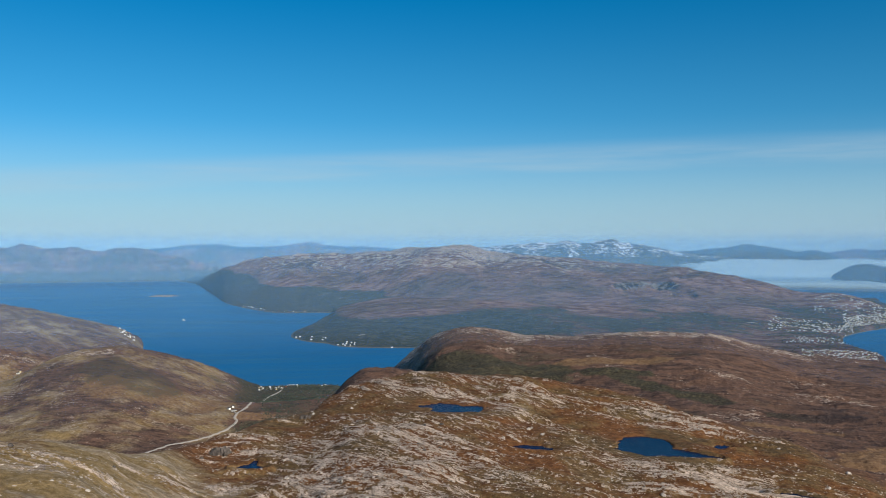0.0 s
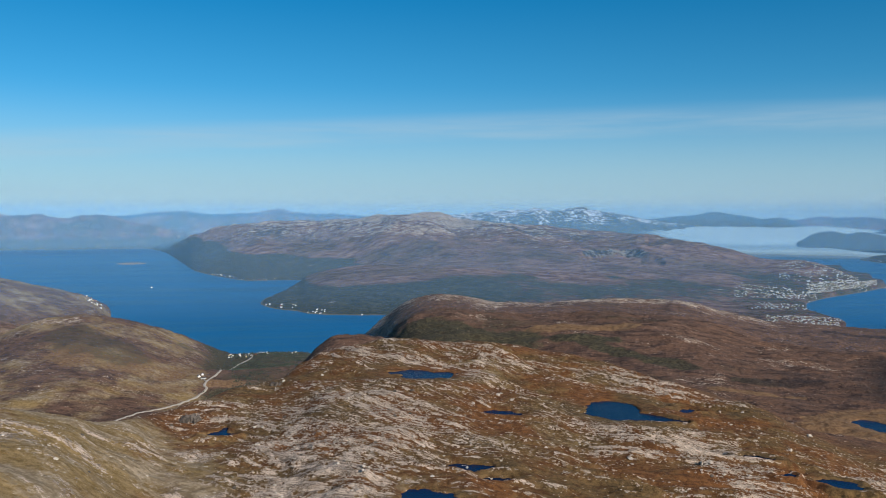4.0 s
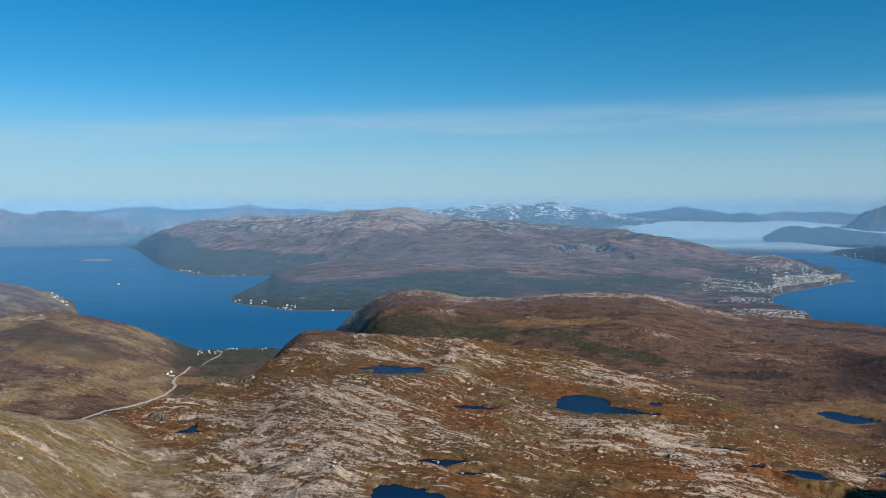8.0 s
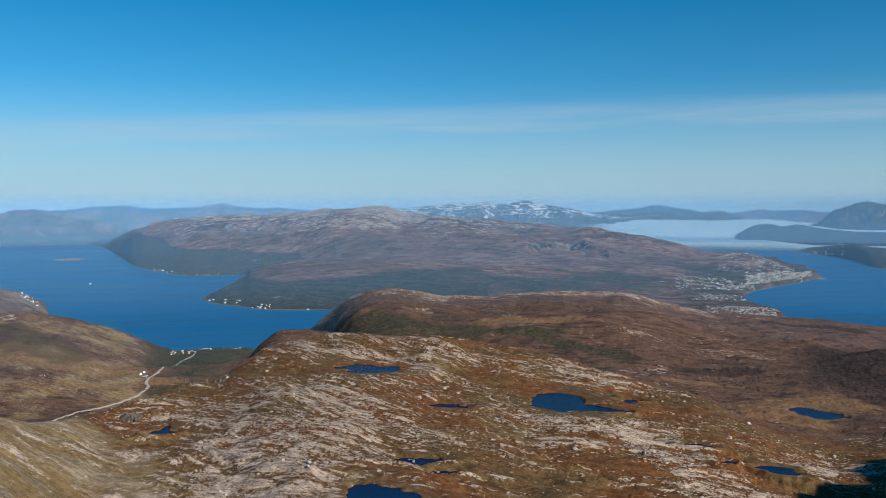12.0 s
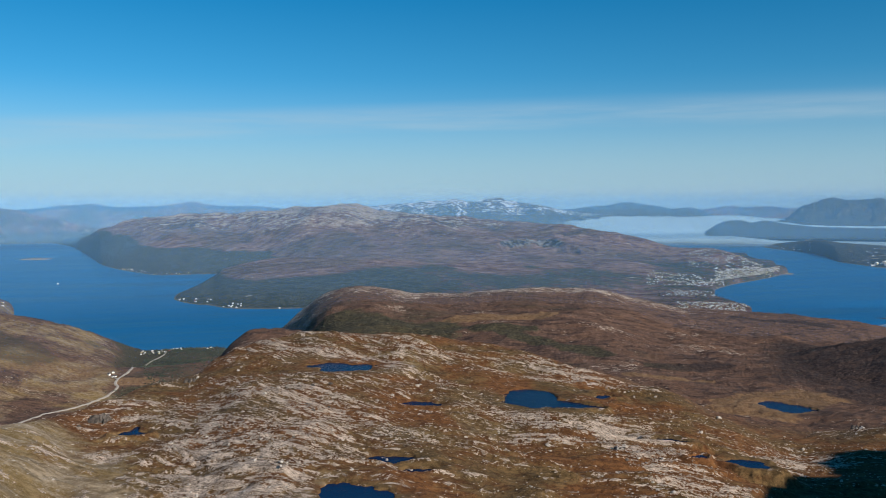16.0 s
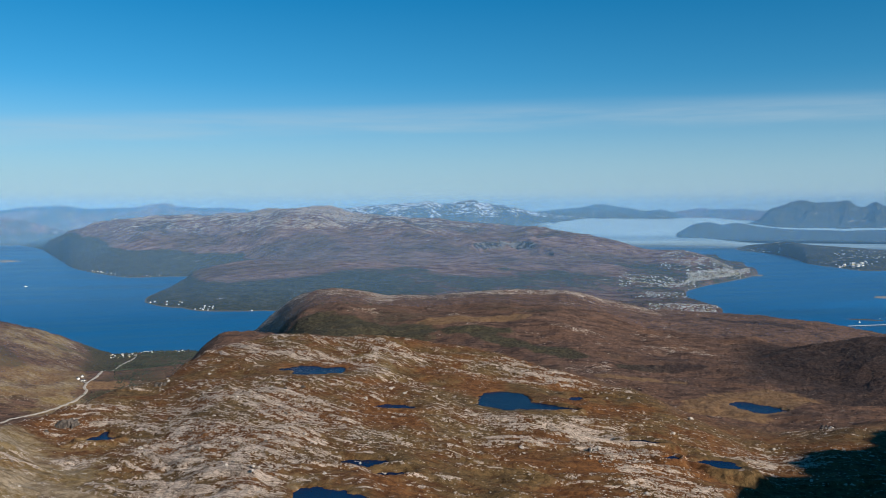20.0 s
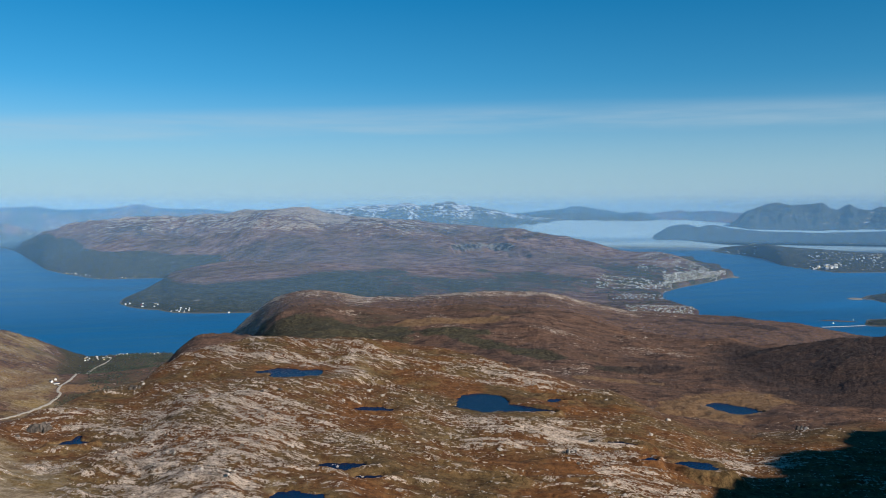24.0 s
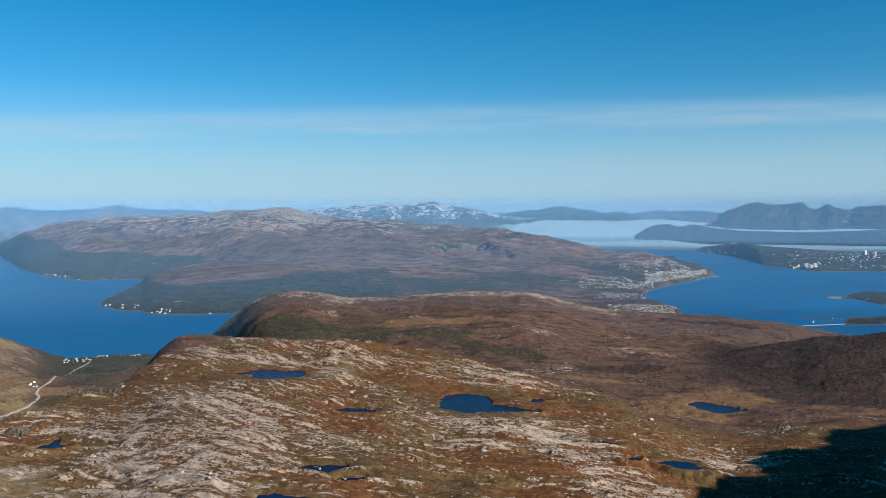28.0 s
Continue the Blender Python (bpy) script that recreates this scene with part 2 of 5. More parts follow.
# ---- land: heights over azimuth and distance ----
def curve(x, rows, col):
    """A smooth line through column col of rows, with no overshoot."""
    r = np.array(sorted(rows))
    xs, ys = r[:, 0], r[:, col]
    keep = np.r_[True, np.diff(xs) > 0.02]
    xs, ys = xs[keep], ys[keep]
    h = np.diff(xs)
    d = np.diff(ys) / h
    s = np.zeros(len(xs))
    same = d[1:] * d[:-1] > 0
    s[1:-1][same] = 2 * d[1:][same] * d[:-1][same] / (d[1:] + d[:-1])[same]
    xc = np.clip(x, xs[0], xs[-1])
    i = np.clip(np.searchsorted(xs, xc) - 1, 0, len(xs) - 2)
    t = (xc - xs[i]) / h[i]
    return (ys[i] * (1 + 2 * t) * (1 - t) ** 2 + ys[i + 1] * t * t * (3 - 2 * t)
            + h[i] * (s[i] * t * (1 - t) ** 2 - s[i + 1] * t * t * (1 - t)))


def step(x, lo, hi):
    t = np.clip((x - lo) / (hi - lo), 0, 1)
    return t * t * (3 - 2 * t)


GRADS = np.random.RandomState(3).uniform(0, 2 * np.pi, 65536)
GRADS = np.stack([np.cos(GRADS), np.sin(GRADS)], 1)


def perlin(x, y):
    xi, yi = np.floor(x).astype(np.int64), np.floor(y).astype(np.int64)
    fx, fy = x - xi, y - yi
    u, v = fx ** 3 * (fx * (fx * 6 - 15) + 10), fy ** 3 * (fy * (fy * 6 - 15) + 10)

    def corner(dx, dy):
        k = ((xi + dx) * 73856093 ^ (yi + dy) * 19349663) & 65535
        g = GRADS[(k * 2654435761 >> 8) & 65535]
        return g[..., 0] * (fx - dx) + g[..., 1] * (fy - dy)

    a, b = corner(0, 0), corner(1, 0)
    c, d = corner(0, 1), corner(1, 1)
    return 1.4 * ((a + (b - a) * u) * (1 - v) + (c + (d - c) * u) * v)


def fbm(x, y, size, octaves, rough=0.5, ridged=False):
    out, amp, total = 0.0, 1.0, 0.0
    for k in range(octaves):
        q = perlin(x / size + 17.3 * k, y / size - 9.1 * k)
        out = out + amp * ((1 - 2 * np.abs(q)) if ridged else q)
        total += amp
        amp *= rough
        size *= 0.5
    return out / total


def hill(az, r, rc, zc, rf, zf, rb, zb, bulge=0.5):
    """A ridge across the view: from its foot (rf, zf) up to the crest (rc, zc) and down behind it."""
    s = np.clip((r - rf) / np.maximum(rc - rf, 1), 0, 1)
    front = zf + (zc - zf) * (s * (1 - bulge) + bulge * np.sin(s * np.pi / 2)) - np.maximum(rf - r, 0) * 0.3
    t = np.clip((r - rc) / np.maximum(rb - rc, 1), 0, 1)
    behind = zc + (zb - zc) * t * t * (3 - 2 * t) - np.maximum(r - rb, 0) * 0.2
    return np.where(r < rc, front, behind)


def either(a, b, soft):
    """The higher of two grounds, with a rounded seam."""
    h = np.clip(0.5 + 0.5 * (a - b) / soft, 0, 1)
    return b + (a - b) * h + soft * h * (1 - h)


def polar_mesh(name, az, r, z, mat, masks=None):
    """A sheet over the grid of azimuths (columns) and distances (rows)."""
    A, R = np.meshgrid(np.radians(az), r)
    co = np.stack([R * np.sin(A), R * np.cos(A), z], -1).reshape(-1, 3)
    nr, na = z.shape
    i = np.arange((nr - 1) * (na - 1))
    a = i // (na - 1) * na + i % (na - 1)
    quads = np.stack([a, a + 1, a + na + 1, a + na], 1)[:, ::-1]
    me = bpy.data.meshes.new(name)
    me.vertices.add(len(co))
    me.loops.add(quads.size)
    me.polygons.add(len(quads))
    me.vertices.foreach_set("co", co.ravel().astype(np.float32))
    me.loops.foreach_set("vertex_index", quads.ravel().astype(np.int32))
    me.polygons.foreach_set("loop_start", np.arange(0, quads.size, 4, dtype=np.int32))
    me.update(calc_edges=True)
    me.polygons.foreach_set("use_smooth", np.ones(len(quads), dtype=bool))
    for key, values in (masks or {}).items():
        at = me.attributes.new(key, "FLOAT", "POINT")
        at.data.foreach_set("value", np.asarray(values, dtype=np.float32).ravel())
    me.materials.append(mat)
    me.update()
    return new(name, me)


# ---- plan: landforms seen from the first stand, azimuth in degrees to the right, metres ----
PLATEAU = [  # azimuth, distance and height of the brink, height near the camera
    (-34.25, 250, 114.6, 106),
    (-30.53, 255, 110.6, 104),
    (-27.08, 260, 107.3, 102),
    (-24.36, 262, 105.2, 100),
    (-22.15, 265, 102.4, 97),
    (-19.87, 272, 97.4, 94),
    (-17.86, 290, 93, 91.5),
    (-15.81, 318, 88.4, 90),
    (-14.59, 330, 88.2, 89),
    (-12.29, 350, 88.2, 88),
    (-10.13, 365, 87.4, 88),
    (-8.86, 375, 87.5, 88),
    (-7.58, 395, 90, 88),
    (-6.11, 410, 93, 88),
    (-3.88, 425, 95, 88),
    (-1.64, 440, 95.2, 88),
    (1.72, 450, 93.7, 87),
    (4.33, 452, 92.1, 86),
    (8.75, 450, 87.5, 85),
    (11.65, 440, 85.2, 84),
    (14.48, 420, 83.1, 87),
    (16.91, 400, 81.6, 88),
    (19.6, 385, 79.6, 89),
    (21.89, 370, 79.4, 89),
    (25.03, 335, 77, 88),
    (30.09, 345, 70, 85),
    (34.39, 360, 72.3, 81),
    (38.98, 370, 73.1, 77),
    (44.15, 360, 77.6, 74),
]
KNOLL = [  # azimuth, distance and height of the crest
    (-11.58, 600, 21.2),
    (-9.04, 605, 35.7),
    (-8.31, 610, 43.1),
    (-7.21, 615, 55.7),
    (-6.1, 620, 67.5),
    (-4.99, 625, 73.1),
    (-3.51, 625, 73.3),
    (-2.39, 620, 71.9),
    (-0.52, 610, 68.5),
    (1.72, 600, 61.4),
    (4.33, 590, 51.8),
]
MOOR_HILL = [  # azimuth, distance and height of the crest, distance of the foot
    (-8.31, 850, -5.7, 420),
    (-5.37, 870, 12, 440),
    (-3.14, 880, 37.4, 470),
    (-1.83, 890, 54.4, 500),
    (-0.9, 890, 66, 520),
    (0.22, 880, 73.9, 530),
    (1.72, 870, 78.3, 530),
    (3.58, 860, 76.6, 530),
    (5.81, 860, 71.8, 530),
    (8.02, 860, 71.7, 530),
    (12.36, 870, 75.8, 520),
    (16.56, 880, 75.3, 500),
    (18.26, 890, 70.7, 480),
    (20.26, 900, 62, 460),
    (22.21, 920, 53.4, 450),
    (23.36, 940, 50.5, 430),
    (25.86, 950, 46.6, 420),
    (29.67, 960, 43.2, 420),
    (32.68, 960, 39.8, 420),
    (34.94, 950, 34.8, 420),
    (36.82, 940, 31.1, 420),
    (39.83, 930, 29.1, 420),
    (44.04, 900, 34.4, 420),
]
SCRUB_HILL = [  # azimuth, distance and height of the crest
    (24.11, 600, 33),
    (26.94, 610, 44.8),
    (28.33, 620, 51.5),
    (30.37, 630, 58.4),
    (32.04, 640, 63),
    (33.67, 650, 66),
    (35.26, 650, 69.4),
    (37.12, 650, 72.2),
    (38.87, 650, 75.8),
    (42.65, 640, 83.1),
    (46.61, 620, 90),
]
WEST_HILL = [  # azimuth, distance and height of the crest
    (-34.25, 900, 32.9),
    (-29.97, 920, 26.4),
    (-27.08, 940, 26.8),
    (-25.58, 950, 35.9),
    (-24.04, 960, 46.2),
    (-22.46, 965, 53),
    (-20.85, 970, 56.5),
    (-18.87, 975, 50.5),
    (-17.18, 980, 41.5),
    (-14.76, 990, 24.5),
    (-13, 1000, 10),
    (-11.86, 1000, 0.4),
    (-10.49, 990, -9.5),
    (-8.31, 980, -21.5),
]
CAPE_HILL = [  # azimuth, distance and height of the crest
    (-35.25, 1450, 100.6),
    (-29.96, 1450, 87.1),
    (-27.08, 1450, 74.1),
    (-25.27, 1450, 65.1),
    (-23.1, 1455, 49.2),
    (-21.17, 1460, 34.8),
    (-20.13, 1470, 23.2),
    (-19.43, 1480, 8.9),
    (-18.8, 1480, -6.3),
    (-17.52, 1480, -25.9),
]
MOUNTAIN = [  # azimuth, distance and height of the crest, distance of the foot
    (-17.51, 4300, -5.8, 4240),
    (-16.66, 4250, 3.4, 4150),
    (-15.97, 4100, 26.4, 3900),
    (-15.11, 3800, 45.2, 3177.1),
    (-14.06, 3450, 79.3, 2529.5),
    (-12.64, 3250, 108.3, 2286.1),
    (-10.49, 3150, 125.7, 2116.8),
    (-8.31, 3100, 132, 2120),
    (-6.1, 3080, 134, 2080),
    (-3.88, 3060, 144.1, 2020),
    (-2.39, 3050, 154, 1950),
    (-0.9, 3050, 156, 1850),
    (0.6, 3050, 164, 1800),
    (1.79, 3050, 162, 1760),
    (2.91, 3020, 144.3, 1720),
    (4.33, 3000, 132.7, 1680),
    (6.55, 2950, 123.7, 1640),
    (9.11, 2900, 115.2, 1600),
    (12.36, 2800, 102.9, 1600),
    (14.48, 2750, 95.8, 1620),
    (16.56, 2700, 84.1, 1650),
    (18.6, 2600, 73.2, 1680),
    (20.58, 2450, 59.8, 1720),
    (22.52, 2350, 43.9, 1750),
    (24.41, 2260, 35.2, 1780),
    (24.41, 2250, 47, 1820),
    (26.18, 2200, 31.9, 1860),
    (27.41, 2150, 15.1, 1920),
    (28.28, 2100, -0.8, 1980),
    (29.03, 2080, -17, 2000),
]
SPUR = [  # azimuth, distance and height of the crest, distance of the foot
    (-10.78, 1600, -16.3, 1560),
    (-10.13, 1575, -1.8, 1538.2),
    (-9.4, 1580, 4.5, 1480.3),
    (-8.6, 1620, 11.7, 1442.3),
    (-7.58, 1750, 19.7, 1406.3),
    (-6.84, 1780, 34.4, 1380.5),
    (-5.36, 1800, 44.3, 1361.5),
    (-3.14, 1850, 51.6, 1350.1),
    (-0.9, 1900, 53.5, 1348.2),
    (1.34, 1950, 53.2, 1380),
    (4.33, 2000, 50.8, 1380),
    (8.02, 1950, 37.9, 1380),
    (11.64, 1900, 24.1, 1400),
    (15.18, 1850, 18, 1420),
    (18.6, 1800, 10.9, 1430),
    (20.59, 1750, 3, 1400),
]
TOWN_COAST = [  # distance, azimuth of the shore
    (1320, 27.12), (1392, 27.01), (1483, 25.85), (1570, 24.79), (1675, 24.75), (1801, 25.67), (1937, 27.24), (2074, 28.45), (2186, 29.03), (2278, 28.44), (2428, 28.27), (2490, 27.41), (2724, 26.71)]
FAR_WEST = [  # azimuth, distance and height of the crest
    (-33.99, 4640, 142.4),
    (-29.96, 4640, 149.5),
    (-28.25, 4640, 154.7),
    (-27.07, 4640, 154.6),
    (-25.94, 4640, 170.9),
    (-24.81, 4640, 149),
    (-23.16, 4640, 160),
    (-21.98, 4640, 140.4),
    (-21.33, 4640, 134.6),
    (-20.58, 4640, 154.3),
    (-19.2, 4640, 148.6),
    (-18.02, 4640, 119.7),
    (-16.49, 4640, 93.3),
    (-14.76, 4640, 51.8),
    (-13, 4640, 0.8),
]
BLUE_WEST = [  # azimuth, distance and height of the crest
    (-33.99, 4860, 160),
    (-28.82, 4860, 165.6),
    (-27.07, 4860, 137.4),
    (-22.46, 4860, 136.6),
    (-18.19, 4860, 154),
    (-16.83, 4860, 166.1),
    (-14.83, 4860, 178.4),
    (-13.17, 4860, 160),
    (-11.21, 4860, 166.2),
    (-9.77, 4860, 178.7),
    (-8.67, 4860, 188.2),
    (-7.39, 4860, 166.3),
    (-5.36, 4860, 166.3),
    (-3.13, 4860, 147.3),
    (0.6, 4860, 122),
]
SNOWY = [  # azimuth, distance and height of the crest
    (0.6, 4700, 135.5),
    (2.46, 4700, 153.9),
    (3.58, 4700, 163.1),
    (5.25, 4700, 175.3),
    (6.55, 4700, 184.4),
    (7.47, 4700, 181.3),
    (8.02, 4700, 193.4),
    (9.11, 4700, 178.2),
    (10.2, 4700, 190.2),
    (11.1, 4700, 199.1),
    (11.64, 4700, 181),
    (13.07, 4700, 169),
    (14.48, 4700, 145.2),
    (16.56, 4700, 115.9),
    (18.26, 4700, 90.2),
    (19.6, 4700, 53.2),
]
BLUE_NORTH = [  # azimuth, distance and height of the crest
    (13.42, 4800, 117.4),
    (15.18, 4800, 135.8),
    (17.24, 4800, 151),
    (18.26, 4800, 163),
    (19.2, 4800, 174.8),
    (20.26, 4800, 162.9),
    (21.56, 4800, 145.4),
    (22.2, 4800, 136.8),
    (23.16, 4800, 145.6),
    (24.41, 4800, 111.6),
    (25.02, 4800, 83.4),
]
BLUE_FAR = [  # azimuth, distance and height of the crest
    (22.84, 4880, 118.9),
    (24.72, 4880, 142.7),
    (25.94, 4880, 154.3),
    (26.16, 4880, 144.2),
    (27.07, 4880, 148.7),
    (27.89, 4880, 149.9),
    (29.26, 4880, 137.4),
    (31.6, 4880, 134),
]
PEAKS = [  # azimuth, distance and height of the crest
    (28.42, 4700, 65.1),
    (28.99, 4700, 82.8),
    (29.93, 4700, 152.6),
    (30.6, 4700, 169.8),
    (31.53, 4700, 186.8),
    (32.58, 4700, 174.8),
    (33.55, 4700, 177.3),
    (33.93, 4700, 185.6),
    (34.83, 4700, 151.4),
    (35.61, 4700, 176.4),
    (36.39, 4700, 145.5),
    (37.3, 4700, 167.4),
    (38.74, 4700, 177.7),
    (40.83, 4700, 160.7),
    (43.87, 4700, 141.6),
]
DARK_ISLE = [  # azimuth, distance and height of the crest
    (23.76, 4150, 14.8),
    (24.12, 4150, 33.4),
    (24.54, 4150, 51.9),
    (25.11, 4150, 75.7),
    (26.16, 4150, 89),
    (26.95, 4150, 76.5),
    (27.65, 4150, 86.5),
    (28.9, 4150, 72.0),
    (31.0, 4150, 58.0),
    (34.2, 4150, 54.0),
    (36.7, 4150, 60),
    (38.76, 4150, 66),
    (42.53, 4150, 81.3),
    (45.21, 4150, 69.2),
]
CITY_ISLE = [  # azimuth, distance and height of the crest, distance of the shore
    (27.71, 3480, 0.1, 3345.5),
    (28.43, 3420, 14, 3269),
    (29.62, 3300, 28, 3128),
    (30.96, 3100, 40.5, 2899),
    (31.96, 2950, 37.8, 2594.9),
    (33.59, 2850, 36, 2448.7),
    (35.18, 2800, 30.9, 2343),
    (36.74, 2750, 28, 2389.3),
    (38.79, 2700, 30.7, 2426.6),
    (43.93, 2650, 32.6, 2200),
]
HOLM = [  # azimuth, distance and height of the crest, distance of the shore
    (35.85, 1720, -1.2, 1675.1),
    (36.78, 1730, 1, 1676),
    (37.54, 1730, 7, 1634.9),
    (38.83, 1720, 10.5, 1575.9),
    (42.05, 1720, 16.6, 1585.9),
]
SKERRY = [  # azimuth, distance and height of the crest, distance of the shore
    (36.31, 1330, -0.8, 1304),
    (36.8, 1335, 1.6, 1296.2),
    (38.02, 1350, 3.7, 1308.7),
    (38.85, 1370, 5.7, 1324.2),
    (41.52, 1390, 8.7, 1349.5),
]
PONDS = [  # azimuth, distance, water level, half width, half depth
    ("a", 0.58, 365.3, 92.06, 13.3, 10.4),
    ("b", 13.12, 339.0, 84.01, 13.0, 13.4),
    ("b2", 17.89, 357.2, 81.32, 3.5, 4.2),
    ("d", 5.77, 311.6, 88.11, 6.9, 4.5),
    ("c", 3.83, 243.1, 88.19, 5.4, 4.2),
    ("c2", 5.59, 235.2, 87.14, 4.8, 2.3),
    ("f", 1.31, 213.6, 88.80, 9.2, 6.6),
    ("p1", -12.56, 291.6, 87.78, 5.6, 6.2),
    ("r1", 22.12, 294.2, 81.67, 4.1, 2.8),
    ("r3", 23.89, 271.8, 83.20, 2.2, 2.1),
    ("r2", 26.80, 280.9, 79.85, 5.7, 3.6),
    ("e", 28.71, 440.4, 63.59, 14.6, 9.5),
]
ARMS = {  # ponds with bays: x, y and half width at both ends of each arm
    "b": [(78, 338, 9.5, 77, 326, 10.5), (80, 322, 9.0, 99, 311.5, 2.0), (72, 325, 3.0, 63.5, 326, 1.4)],
    "e": [(209, 391, 6.0, 214, 380, 9.0), (214, 380, 7.0, 221, 375, 3.0)],
    "p1": [(-64, 284, 3.2, -60.5, 283, 2.4), (-63, 286, 1.4, -63.2, 292, 0.9), (-66, 283, 1.4, -69, 282, 0.8)],
}
PATCHES = [  # what grows there; azimuth and distance of both ends, half width
    ("scrub", -21.6, 880, -18.9, 818, 36), ("scrub", -14.4, 925, -12.3, 935, 14), ("ochre", -20.6, 800, -15.4, 790, 30),
    ("ochre", -17.8, 725, -14.9, 735, 13), ("ochre", -12.9, 753, -11.8, 753, 9), ("bare", -22.9, 860, -23.6, 780, 13),
    ("bare", -22.6, 955, -21.2, 935, 11), ("bare", -20.3, 812, -18.4, 815, 6), ("bare", -19.2, 764, -17.5, 779, 2.4), ("bare", -22.0, 709, -20.75, 728, 2.4),
    ("scrub", 0.5, 690, 6.0, 640, 36), ("scrub", 9.7, 637, 12.8, 635, 12), ("scrub", 11.1, 630, 17.7, 546, 11),
]
PATCHES_EAST = [
    ("ochre", 8.7, 680, 13.9, 690, 14), ("scrub", 21.5, 533, 25.0, 552, 11), ("scrub", 26.5, 905, 31.0, 905, 13),
    ("ochre", 27.0, 420, 30.0, 470, 22), ("scrub", 33.5, 500, 40.0, 500, 30), ("bare", 31.6, 372, 33.6, 382, 7),
    ("ochre", 20.0, 490, 24.0, 500, 9), ("bare", 19.8, 293, 24.5, 250, 14), ("bare", 28.5, 312, 31.0, 320, 10),
]
ROAD = [  # azimuth, distance
    (-10.49, 985), (-10.68, 954), (-11.61, 900), (-12.2, 835), (-12.6, 790), (-13.49, 752), (-13.39, 743), (-13.81, 727), (-14.62, 702), (-15.31, 683), (-16.82, 657), (-18.37, 631), (-19.76, 612), (-21.47, 610), ]

# foot of the shadow's edge, and the ridge beside the view that throws it, set off towards the sun
THROW = 105 / math.tan(radians(SUN_EL))
SIDE_X, SIDE_Y = 131 + THROW * math.sin(radians(SUN_AZ)), 226 + THROW * math.cos(radians(SUN_AZ))
STRIKE = radians(115)                 # the way the rock beds run, on the whole


def ledges(s, t, size):
    """Dipping rock beds that break off in low scarps along s: height, and where the bare rim is."""
    shift = fbm(s * 0.16, t * 0.5, size * 2.2, 4, 0.55)
    ph = t / size + 1.1 * shift
    f = ph - np.floor(ph)
    cell = perlin(s / (size * 4.5) + np.floor(ph) * 7.7, np.floor(ph) * 3.1 + 0.5)
    keep = step(cell, -0.25, 0.25)
    return np.where(f < 0.8, f / 0.8, (1 - f) / 0.2) * keep - 0.4, step(f, 0.35, 0.75) * keep


